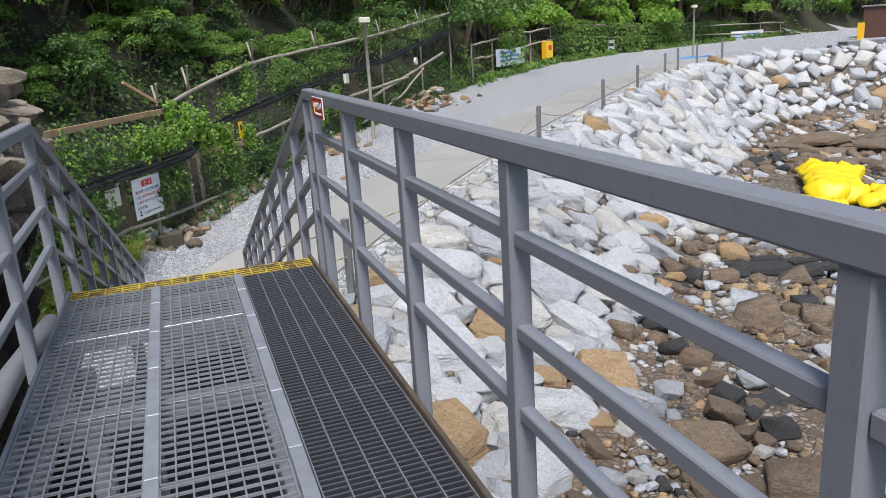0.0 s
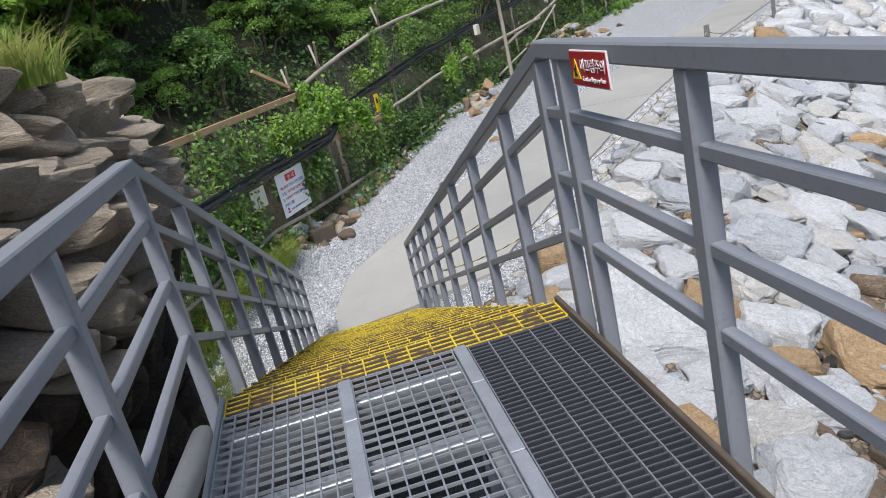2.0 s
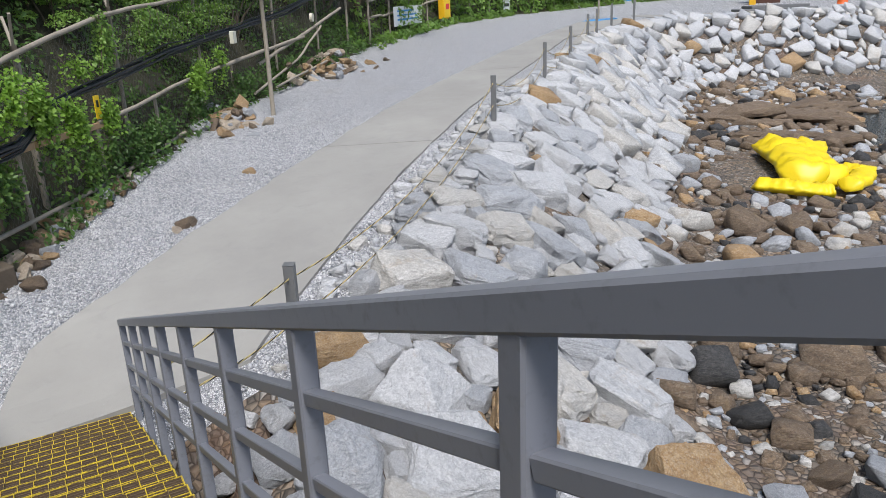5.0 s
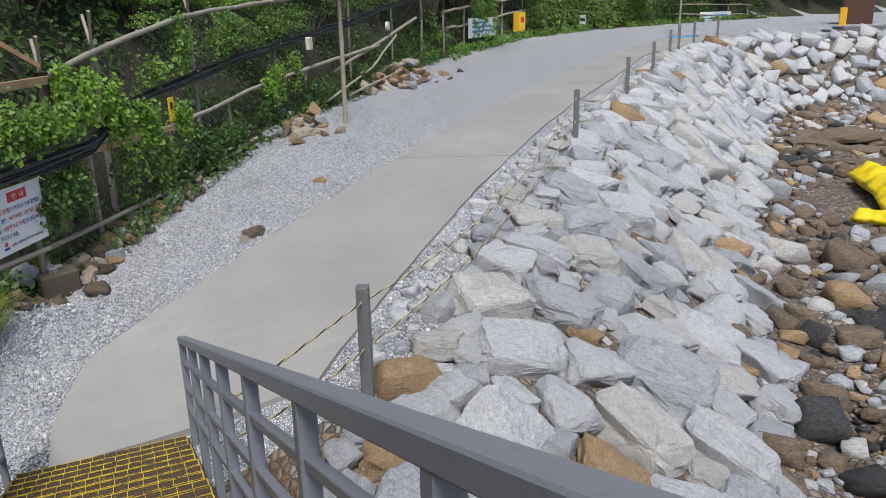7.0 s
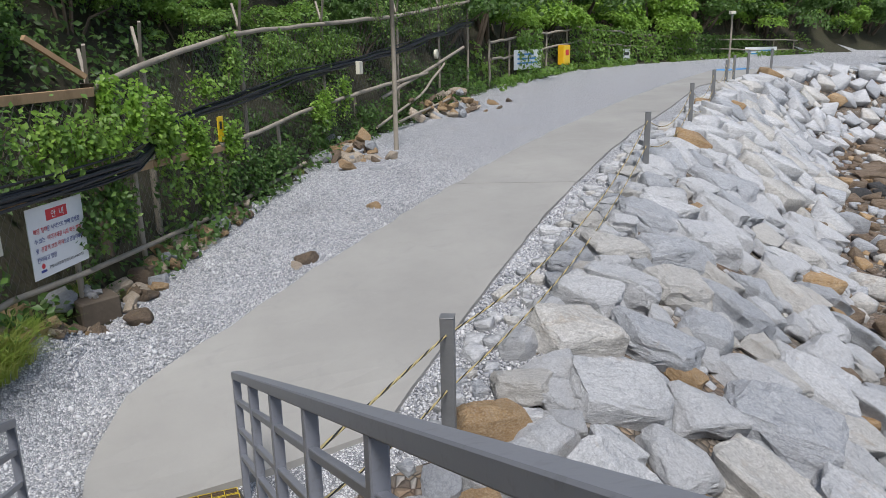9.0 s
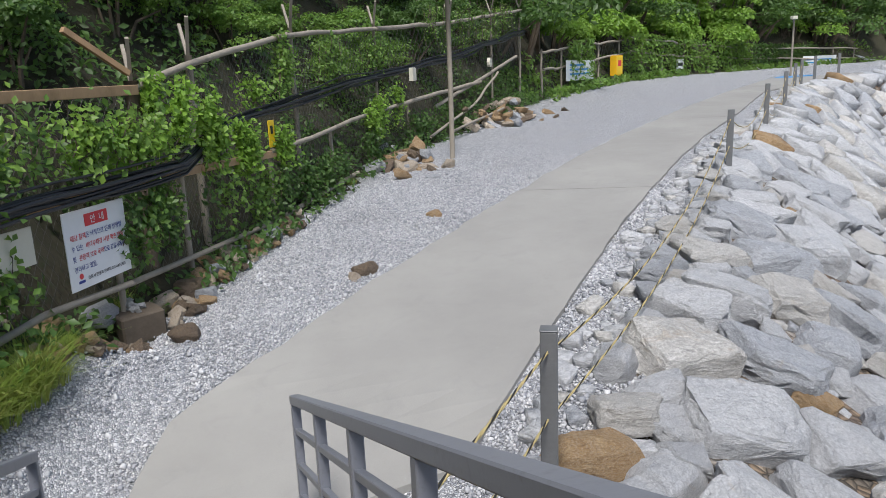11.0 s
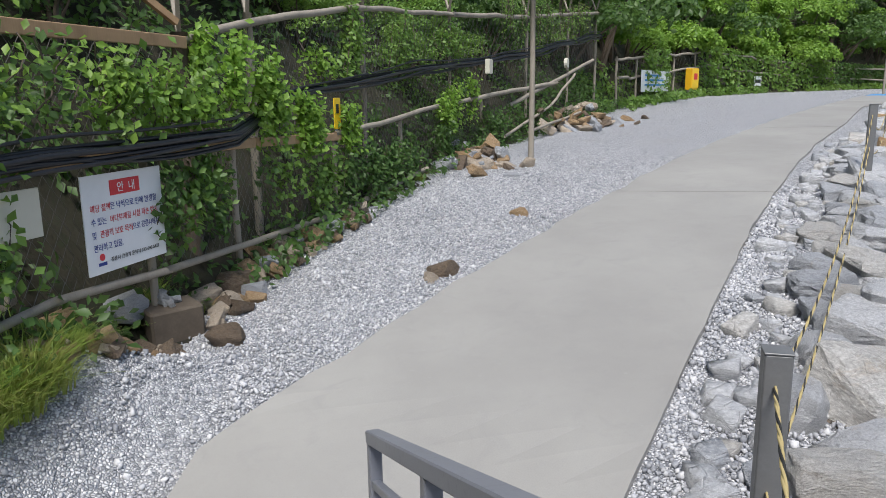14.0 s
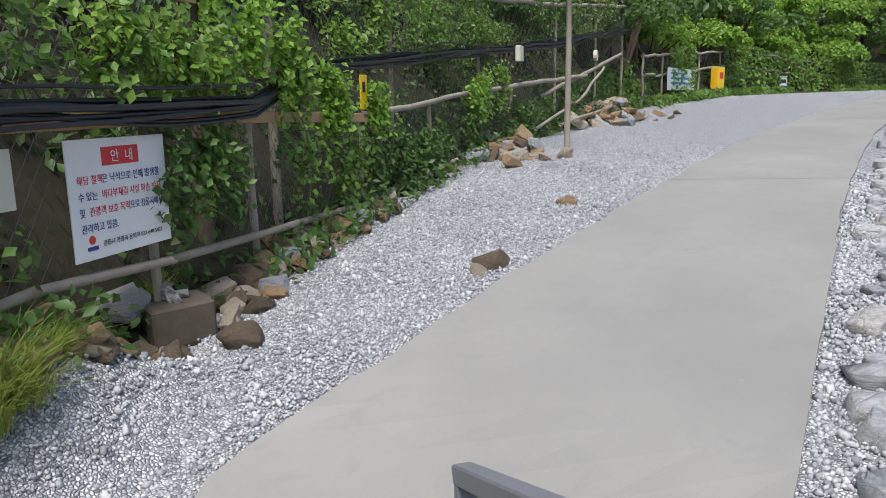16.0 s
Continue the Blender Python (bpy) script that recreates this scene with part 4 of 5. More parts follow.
def build_fence():
    fence = thing("wire_fence", "rusting chain-link fence on grey poles with timber rails", "fence", fence_at(0, 0.5))
    inv = fence.matrix_world.inverted()

    def put(name, sh, mats, label="", smooth=False):
        ob = part(name, sh, mats, fence, label, smooth)
        ob.matrix_parent_inverse = inv
        return ob

    for a, b in ((-3.6, 0.4), (0.4, 5.0), (5.0, 9.5), (9.5, 14.0)):
        put("wire_netting", wire_mesh(a, b, FOOT_Z, MID_Z, 0.02, 0.065, 0.0030), [WIRE])
    for a, b in ((-3.6, 2.2), (2.2, 6.5), (6.5, 11.5)):
        put("wire_netting", wire_mesh(a, b, MID_Z, TOP_Z, 0.30, 0.075, 0.0034), [WIRE])
    put("wire_netting", wire_mesh(11.5, 24.0, MID_Z, TOP_Z, 0.30, 0.12, 0.0045), [WIRE])
    foot = lambda s: fence_at(s, zline(FOOT_Z, s), -0.06)
    mid = lambda s, d=0.0: fence_at(s, zline(MID_Z, s) + d, -0.05)
    top = lambda s: fence_at(s, zline(TOP_Z, s), 0.27)
    put("foot_pole", pole_line([foot(-3.4), foot(0.0), foot(1.3)], 0.035, 0.02, 1), [PIPE_WOOD], "weathered grey foot pole", True)
    put("foot_pole", pole_line([foot(1.25), foot(3.0), foot(4.8)], 0.035, 0.02, 2), [PIPE_WOOD], "", True)
    put("foot_pole", pole_line([foot(5.0), foot(6.8), foot(8.7)], 0.04, 0.03, 3), [PIPE_WOOD], "", True)
    put("foot_pole", pole_line([foot(9.2), foot(10.8)], 0.035, 0.03, 4), [PIPE_WOOD], "", True)
    for a, b in ((-0.2, 1.28), (1.30, 2.9), (2.92, 5.15)):
        put("timber_rail", Shape().beam(mid(a), mid(b), 0.05, 0.10, 0, 0.006), [PLANK], "tan sawn timber rail")
    put("mid_pole", pole_line([mid(5.0, 0.05), mid(6.5), mid(8.6, 0.03), mid(11.5)], 0.04, 0.04, 5), [PIPE_WOOD], "", True)
    put("mid_pole", pole_line([mid(11.0), mid(14.0), mid(17.0)], 0.05, 0.05, 6), [PIPE_WOOD], "", True)
    put("mid_pole", pole_line([mid(13.5, -0.3), mid(17.5, 0.1), fence_at(21.5, 3.1, -0.1)], 0.05, 0.06, 7), [PIPE_WOOD], "", True)
    put("fallen_pole", pole_line([fence_at(12.5, 1.15, -0.3), fence_at(16.0, 1.75, -0.2), fence_at(18.5, 2.6, -0.2)], 0.035, 0.1, 8), [PIPE_WOOD], "", True)
    put("fallen_pole", pole_line([fence_at(13.5, 1.2, -0.5), fence_at(17.5, 1.55, -0.6)], 0.035, 0.1, 9), [PIPE_WOOD], "", True)
    put("timber_rail", Shape().beam(fence_at(-3.8, 2.60, 0.24), fence_at(2.25, 2.62, 0.24), 0.05, 0.11, 0, 0.006), [PLANK], "tan sawn timber rail")
    put("top_pole", pole_line([fence_at(2.25, 2.64, 0.27), top(3.3), top(4.9), top(6.6)], 0.045, 0.03, 10), [PIPE_WOOD], "long bowed grey top pole", True)
    put("top_pole", pole_line([top(6.5), top(8.6), top(10.9)], 0.042, 0.03, 11), [PIPE_WOOD], "", True)
    put("top_pole", pole_line([top(10.9), top(15.6), top(20.0), top(24.0)], 0.05, 0.04, 12), [PIPE_WOOD], "", True)
    for s in (-2.6, 1.2, 2.6, 5.1, 7.6, 9.7, 12.0):
        put("fence_post", pole_line([fence_at(s, zline(FOOT_Z, s) - 0.75, 0.03), fence_at(s, zline(MID_Z, s) + 0.02, 0.03)], 0.035, 0.02, s), [PIPE_WOOD], "", True)
    for s, w in ((-2.0, 0.05), (2.3, 0.08), (3.6, 0.05), (6.9, 0.04), (10.9, 0.035), (15.6, 0.04), (19.8, 0.04), (24.0, 0.05)):
        z = zline(TOP_Z, s)
        put("fence_post", pole_line([fence_at(s, zline(FOOT_Z, s) - 0.7, 0.34), fence_at(s, z + 0.1, 0.33)], w, 0.02, s), [PIPE_WOOD if w < 0.06 else BARK], "", True)
        put("barb_arm", Shape().beam(fence_at(s, z + 0.05, 0.33), fence_at(s - 0.25, z + 0.55, 0.15), 0.04, 0.04), [PIPE_WOOD])
        put("barb_arm", Shape().beam(fence_at(s, z + 0.05, 0.33), fence_at(s + 0.25, z + 0.5, 0.55), 0.04, 0.04), [PIPE_WOOD])
    put("brace", Shape().beam(fence_at(1.5, 3.25, 0.5), fence_at(2.2, 2.8, 0.28), 0.06, 0.06), [PLANK])
    return fence


build_fence()


def build_cables():
    """A sagging bundle of black cables tied along the fence."""
    table = ((-4.0, 1.74), (-0.6, 1.78), (0.6, 1.80), (2.3, 1.84), (3.2, 1.98), (4.0, 2.13), (6.3, 2.38), (10.4, 2.70), (15.0, 3.10), (21.6, 3.88), (24.0, 4.1))
    bundle = thing("cable_bundle", "bundle of black cables hung along the fence", "cables", fence_at(0, 1.7, -0.1))
    inv = bundle.matrix_world.inverted()
    rng = np.random.default_rng(2)
    for i in range(9):
        dz, db, ph = rng.uniform(-0.10, 0.09), rng.uniform(-0.05, 0.05), rng.uniform(0, 9)
        pts = []
        for s in np.arange(-4.0, 24.01, 0.35):
            back = float(np.interp(s, [-4, 2.3, 3.6, 24], [-0.20, -0.20, 0.10, 0.14]))
            wob = 0.05 * noise.noise(Vector((s * 0.5, ph, 1.0)))
            pts.append(fence_at(s, zline(table, s) + dz * (1 + 0.5 * math.sin(s * 0.9 + ph)) + wob - 0.05 * abs(math.sin(s * 0.7)), back + db))
        ob = part("cable", Shape().tube(pts, rng.choice([0.014, 0.018, 0.024]), 6), [CABLE], bundle, "", True)
        ob.matrix_parent_inverse = inv


build_cables()


# ---- plants ----
def leaf_arrays(points, normals, size, rng, long=1.5):
    """Folded leaf blades at points."""
    n = len(points)
    nrm = normals + rng.normal(scale=0.55, size=(n, 3))
    nrm /= np.linalg.norm(nrm, axis=1)[:, None]
    t = rng.normal(size=(n, 3))
    t -= nrm * (t * nrm).sum(1)[:, None]
    t /= np.linalg.norm(t, axis=1)[:, None]
    b = np.cross(nrm, t)
    s = (size * rng.uniform(0.6, 1.3, n))[:, None]
    tip, base = points + t * s * long * 0.5 - nrm * s * 0.12, points - t * s * long * 0.5
    l, r = points + b * s * 0.42 + nrm * s * 0.1, points - b * s * 0.42 + nrm * s * 0.1
    V = np.stack([base, r, tip, l], 1).reshape(-1, 3)
    i = np.arange(n)[:, None] * 4
    F = np.concatenate([i + [0, 1, 2], i + [0, 2, 3]], 1).reshape(-1, 3)
    return V, F


def tri_mesh(name, V, F, mat):
    me = bpy.data.meshes.new(name)
    me.vertices.add(len(V))
    me.vertices.foreach_set("co", np.asarray(V, float).ravel())
    me.loops.add(F.size)
    me.loops.foreach_set("vertex_index", F.ravel().astype(np.int32))
    me.polygons.add(len(F))
    me.polygons.foreach_set("loop_start", (np.arange(len(F)) * 3).astype(np.int32))
    me.materials.append(mat)
    me.update(calc_edges=True)
    return me


def shrub(name, label, seed, leaves, radius, tall, size, mat, category="shrub"):
    """A bush: crooked stems and a crown of many separate leaves in uneven clumps."""
    rng = np.random.default_rng(seed)
    top = thing(name, label, category, group="hillside plants")
    clumps = []
    for _ in range(16):
        a, q, z = rng.uniform(0, 6.28), radius * math.sqrt(rng.uniform(0.02, 1)), rng.uniform(0.15, 1)
        clumps.append((q * math.cos(a) * (1.1 - 0.5 * z), q * math.sin(a) * (1.1 - 0.5 * z), tall * z, radius * rng.uniform(0.22, 0.45)))
    P, N = [], []
    for x, y, z, r in clumps:
        n = leaves // 16
        d = rng.normal(size=(n, 3))
        d /= np.linalg.norm(d, axis=1)[:, None]
        d[:, 2] = np.abs(d[:, 2]) * 0.9 - 0.25 * (rng.random(n) < 0.3)
        rad = r * rng.uniform(0.55, 1.12, n) ** 0.6
        P.append(np.array([x, y, z]) + d * rad[:, None] * [1, 1, 0.75])
        N.append(d + [0, 0, 0.6])
    P, N = np.vstack(P), np.vstack(N)
    N /= np.linalg.norm(N, axis=1)[:, None]
    part("crown", tri_mesh("crown", *leaf_arrays(P, N, size, rng), mat), None, top)
    st = Shape()
    for x, y, z, r in clumps[:8]:
        st.tube([(x * 0.1, y * 0.1, -0.5), (x * 0.5, y * 0.5, z * 0.45), (x, y, z)], 0.035 * radius, 5, 0, 0.3)
    tagged(part("stem", st, [BARK], top), kind="stuff")
    return top


def build_hill():
    rng = np.random.default_rng(14)
    kinds = [
        shrub("shrub", "dense mid green leafy shrub on the hillside", 1, 4600, 1.35, 1.7, 0.072, LEAF_MID),
        shrub("shrub", "dark green shrub in the shade of the hillside", 2, 4600, 1.4, 1.9, 0.072, LEAF_DARK),
        shrub("shrub", "bright green broadleaf shrub on the hillside", 3, 4200, 1.3, 1.5, 0.080, LEAF_LIGHT),
        shrub("shrub", "mid green low shrub with fine leaves", 4, 4600, 1.2, 1.2, 0.060, LEAF_MID),
        shrub("tree", "dark green spreading tree on the hillside", 5, 4200, 2.3, 3.6, 0.14, LEAF_DARK, "tree"),
        shrub("tree", "bright green broadleaf tree on the hillside", 6, 4200, 2.2, 3.2, 0.145, LEAF_LIGHT, "tree"),
    ]
    used = set()
    spots = [(s, row) for s in np.arange(-7.5, 26.0, 1.25) for row in range(8)] + [(s, row) for s in np.arange(26.5, 96.0, 2.2) for row in range(5)]
    for s, row in spots:
            back = 1.9 + row * 1.6 + rng.uniform(-0.4, 0.5)
            if s > 26:
                back += row * 2.2
            if s < 9 and row == 0:
                back += 0.6
            ss = s + rng.uniform(-0.6, 0.6)
            p = fence_at(ss, 0, back)
            z = h1(p.x, p.y)
            far = s > 24
            k = int(rng.choice([4, 5, 4, 2, 5] if far else ([0, 1, 3, 1] if row < 1 else [0, 2, 2, 3, 0, 2, 1])))
            m = pose(p.x, p.y, z - 0.15, rng.uniform(-12, 12), rng.uniform(-12, 12), rng.uniform(0, 360))
            scale = rng.uniform(0.85, 1.35) * (1.15 if far else (0.68 if row == 0 else 1.0))
            if k not in used:
                used.add(k)
                ob = kinds[k]
                ob.matrix_world = m @ Matrix.Scale(scale, 4)
            else:
                ob = copy_thing(kinds[k], m)
                ob.scale = (scale, scale, scale * rng.uniform(0.85, 1.15))


build_hill()


def build_vines():
    """Creepers over the fence, patch by patch."""
    rng = np.random.default_rng(33)
    # from s, to s, lower and upper height at each end, leaves, material
    patches = (
        (-1.3, 0.1, 1.1, 2.6, 1.7, 2.55, 300, LEAF_DARK), (-0.6, 1.2, 1.85, 2.6, 1.85, 2.5, 260, LEAF_LIGHT), (0.1, 2.1, 1.80, 2.55, 1.80, 2.50, 420, LEAF_MID), (0.8, 2.2, 1.75, 2.4, 1.6, 2.3, 420, LEAF_LIGHT), (1.75, 2.3, 0.9, 1.8, 0.9, 1.9, 260, LEAF_MID), (-3.6, -0.6, 1.2, 2.8, 1.2, 2.6, 900, LEAF_MID),
        (2.2, 3.2, 2.0, 3.0, 1.65, 2.75, 800, LEAF_LIGHT), (2.9, 4.7, 1.6, 2.6, 1.35, 1.95, 1200, LEAF_LIGHT),
        (4.9, 6.0, 1.35, 2.0, 1.3, 1.9, 380, LEAF_LIGHT), (9.3, 11.2, 1.3, 2.1, 1.4, 2.5, 900, LEAF_LIGHT),
        (4.6, 5.4, 2.0, 2.8, 2.0, 2.7, 220, LEAF_LIGHT), (6.0, 7.0, 2.2, 3.5, 2.3, 3.4, 420, LEAF_MID), (7.6, 8.8, 2.3, 3.3, 2.1, 3.5, 420, LEAF_MID),
        (9.6, 11.0, 2.5, 3.6, 2.6, 3.5, 320, LEAF_MID), (5.0, 9.6, 0.55, 1.35, 0.8, 1.6, 1500, LEAF_DARK), (-3.6, -0.4, 0.5, 1.2, 0.6, 1.3, 700, LEAF_DARK),
        (-1.6, -0.25, 0.8, 1.6, 0.85, 1.6, 300, LEAF_MID), (1.15, 3.0, 0.85, 1.6, 0.75, 1.55, 380, LEAF_DARK), (3.0, 5.2, 0.75, 1.5, 0.7, 1.5, 420, LEAF_MID),
        (11.5, 16.0, 1.0, 1.8, 1.1, 1.9, 900, LEAF_DARK), (13.0, 23.0, 3.2, 4.4, 3.6, 5.0, 700, LEAF_MID),
    )
    for a, b, zl0, zh0, zl1, zh1, n, mat in patches:
        vine = thing("climbing_vine", "leafy green creeper hanging over the wire fence", "climbing plant", fence_at(a, zl0), group="fence creepers")
        inv = vine.matrix_world.inverted()
        P, N = [], []
        strands = max(3, int((b - a) * 5))
        st = Shape()
        for _ in range(strands):
            s = rng.uniform(a, b)
            f = (s - a) / (b - a)
            zl, zh = zl0 + (zl1 - zl0) * f, zh0 + (zh1 - zh0) * f
            z1 = zh - (zh - zl) * rng.uniform(0, 0.25)
            z0 = zl + (zh - zl) * rng.uniform(0, 0.45)
            lean = rng.uniform(-0.3, 0.3)
            back = 0.3 if zl > 1.9 else 0.0
            pts = [fence_at(s + lean * t + 0.06 * math.sin(5 * t + s), z1 + (z0 - z1) * t, back - 0.06 - 0.10 * rng.random()) for t in np.linspace(0, 1, 7)]
            st.tube(pts, 0.006, 4)
            m = max(6, int(1.45 * n) // strands)
            for _ in range(m):
                t = rng.random() * 5.99
                p = pts[int(t)].lerp(pts[int(t) + 1], t % 1)
                P.append(np.array(p) + rng.normal(scale=0.07, size=3))
                N.append((0.6, -0.55, 0.6))
        ob = part("leaves", tri_mesh("leaves", *leaf_arrays(np.array(P), np.array(N), 0.062, rng, 1.35), mat), None, vine)
        ob.matrix_parent_inverse = inv
        ob = tagged(part("stem", st, [BARK], vine), kind="stuff")
        ob.matrix_parent_inverse = inv


build_vines()


def grass_clump(seed, blades, tall, spread):
    rng = np.random.default_rng(seed)
    V, F = [], []
    for _ in range(blades):
        a, r = rng.uniform(0, 6.28), spread * math.sqrt(rng.random())
        x, y = r * math.cos(a), r * math.sin(a)
        lean, w, hgt = rng.uniform(0.4, 1.25), rng.uniform(0.005, 0.011), tall * rng.uniform(0.5, 1.1)
        d = np.array([math.cos(a + rng.normal() * 0.8), math.sin(a + rng.normal() * 0.8), 0])
        side = np.array([-d[1], d[0], 0]) * w
        n = len(V)
        for k in range(5):
            t = k / 4
            c = np.array([x, y, 0]) + d * lean * hgt * t * t + np.array([0, 0, hgt * (t - 0.28 * lean * t * t * t)])
            V += [c - side * (1 - t * 0.95), c + side * (1 - t * 0.95)]
        for k in range(4):
            q = n + 2 * k
            F += [(q, q + 1, q + 3), (q, q + 3, q + 2)]
    return tri_mesh("grass_clump", np.array(V), np.array(F), GRASS)


def build_grass():
    rng = np.random.default_rng(8)
    meshes = [grass_clump(100 + i, 190, 0.42, 0.20) for i in range(3)]
    spots = [(-0.55, 16.2, 0.55), (-0.2, 16.3, 0.5), (1.5, 18.9, 0.5), (2.4, 20.5, 0.5), (3.2, 21.6, 0.5)]
    for _ in range(50):
        s, w = rng.uniform(-3.2, 0.1), rng.uniform(0.05, 0.42)
        p = fence_at(s, 0, -w)
        spots.append((p.x, p.y, rng.uniform(0.65, 1.15) * (1.0 if s < -0.4 else 0.6)))
    spots += [(-1.45 + rng.uniform(-0.35, 0.3), 6.3 + rng.uniform(-0.7, 0.6), -0.75) for _ in range(12)]
    for x, y, s in spots:
        ob = tagged(new("grass_clump", meshes[int(rng.integers(3))]), "tuft of long green and straw grass", "grass", group="grass tufts")
        z = h1(x, y) - 0.03 if s > 0 else 3.70
        ob.matrix_world = pose(x, y, z, 0, 0, rng.uniform(0, 360)) @ Matrix.Scale(abs(s), 4)
    for count, lo, hi, size, mat, label in ((5200, -0.2, 0.5, 0.07, LEAF_DARK, "low green weeds along the fence foot"), (15000, -3.4, 0.0, 0.085, LEAF_DARK, "leafy green undergrowth behind the fence"), (9000, -3.0, -0.1, 0.09, LEAF_DARK, "dark green undergrowth behind the fence"), (9001, -1.2, 1.1, 0.17, LEAF_MID, "weeds along the foot of the far fence")):
        P = []
        for _ in range(count):
            s, w = rng.uniform(24, 75) if count == 9001 else rng.uniform(-5, 26), rng.uniform(lo, hi)
            p = fence_at(s, 0, -w)
            if noise.noise(Vector((s * 0.8, w, size * 40))) < -0.12 or w > 0.1 and 0.3 < s < 2.2:
                continue
            P.append((p.x, p.y, h1(p.x, p.y) + 0.05 + (0.35 if w > -0.2 else 0.7) * rng.random() ** 2))
        P = np.array(P)
        ob = new("undergrowth", tri_mesh("undergrowth", *leaf_arrays(P, np.tile([0.4, -0.4, 0.7], (len(P), 1)), size, rng), mat))
        tagged(ob, label, "undergrowth", kind="stuff")


build_grass()


# ---- terrace things ----
def build_bollards():
    spots = ((2.256, 11.478), (8.72, 17.79), (13.1, 21.9), (16.4, 24.9), (20.4, 28.8), (22.4, 30.6), (25.0, 32.6), (27.6, 33.9))
    tops = []
    first = None
    for i, (x, y) in enumerate(spots):
        hgt = 1.30
        z = (-0.146, 0.604)[i] if i < 2 else h1(x, y) - 0.16
        if first is None:
            first = thing("bollard_post", "grey square steel post beside the concrete path", "post", (x, y, z), group="rope posts", turn=-30)
            part("shaft", Shape().box((-0.052, -0.052, -0.3), (0.052, 0.052, hgt - 0.004), 0, 0.006), [POST_GREY], first)
            part("cap", Shape().box((-0.055, -0.055, hgt - 0.004), (0.055, 0.055, hgt + 0.004), 0, 0.003), [POST_GREY], first)
            part("base_plate", Shape().box((-0.09, -0.09, 0.0), (0.09, 0.09, 0.012), 0, 0.003), [POST_GREY], first)
        else:
            copy_thing(first, pose(x, y, z, 0, 0, -38))
        tops.append(Vector((x, y, z)))
    def strands(parent, p, q, sag):
        n = int((q - p).length / 0.05)
        path = [p.lerp(q, i / n) - Vector((0, 0, sag * 4 * (i / n) * (1 - i / n))) for i in range(n + 1)]
        for k, mat in ((0, ROPE_Y), (1, ROPE_B), (2, ROPE_Y)):
            pts = []
            for i, c in enumerate(path):
                a = i * 0.85 + k * 2.094
                pts.append(c + Vector((math.cos(a) * 0.0048, 0, math.sin(a) * 0.0048)))
            ob = part("strand", Shape().tube(pts, 0.0052, 5, 0), [mat], parent, "", True)
            ob.matrix_parent_inverse = parent.matrix_world.inverted()
    ends = [Vector((0.83, 9.62, 1.32))] + tops
    for i, (a, b) in enumerate(zip(ends[:-1], ends[1:])):
        if i > 5:
            break
        for hz, sag in ((1.16, 0.0 if i == 0 else 0.42), (0.72, 0.05 if i == 0 else 0.34)):
            rope = thing("rope", "yellow and black twisted rope strung between posts", "rope", tuple(b), group="path ropes")
            p = a + Vector((0, 0, hz if i else (0.0 if hz > 1.0 else -0.24)))
            strands(rope, p, b + Vector((0, 0, hz)), sag)


build_bollards()


def build_lamp_pole(x, y, hgt, label):
    z = h1(x, y)
    pole = thing("lamp_pole", label, "lamp pole", (x, y, z), group="lamp poles")
    part("pole", Shape().tube([(0, 0, -0.3), (0, 0, 0.1), (0.01, 0, 1.8), (0, 0, hgt)], 0.06, 12, 0, 0.8), [PIPE_WOOD], pole, "", True)
    part("lamp_head", Shape().box((-0.16, -0.10, hgt), (0.16, 0.10, hgt + 0.16), 0, 0.02), [CREAM], pole, "pale floodlight head")
    part("bracket", Shape().box((-0.05, -0.03, hgt - 0.1), (0.05, 0.03, hgt), 0, 0.004), [GALV], pole)


build_lamp_pole(5.71, 22.88, 3.4, "weathered pale pole with a floodlight on top")
build_lamp_pole(29.4, 38.6, 2.75, "pale far lamp pole with a floodlight on top")


def board(name, label, corners, mats, thick=0.012, category="sign"):
    """A flat panel from its bottom-left corner, its run and its height."""
    p, q, z0, z1 = corners
    d = Vector((q[0] - p[0], q[1] - p[1], 0))
    ang = math.degrees(math.atan2(d.y, d.x))
    ob = thing(name, label, category, (p[0], p[1], z0), turn=ang)
    part("panel", Shape().box((0, 0, 0), (d.length, thick, z1 - z0), 0, 0.003), [mats], ob)
    return ob, d.length, z1 - z0


def words(text, x, z, size, mat, parent, width=None, y=-0.003):
    """Lettering on a panel's front."""
    cu = bpy.data.curves.new("lettering", "FONT")
    cu.body, cu.size, cu.extrude, cu.align_x = text, size, 0.0008, "LEFT"
    tmp = bpy.data.objects.new("lettering", cu)
    me = bpy.data.meshes.new_from_object(tmp)
    bpy.data.objects.remove(tmp)
    xs = [v.co.x for v in me.vertices] or [0, 1]
    squeeze = width / (max(xs) - min(xs)) if width else 1.0
    for v in me.vertices:
        v.co = ((v.co.x - min(xs)) * squeeze, -v.co.z, v.co.y)
    me.materials.append(mat)
    ob = part("lettering", me, None, parent)
    ob.location = (x, y, z)
    return ob


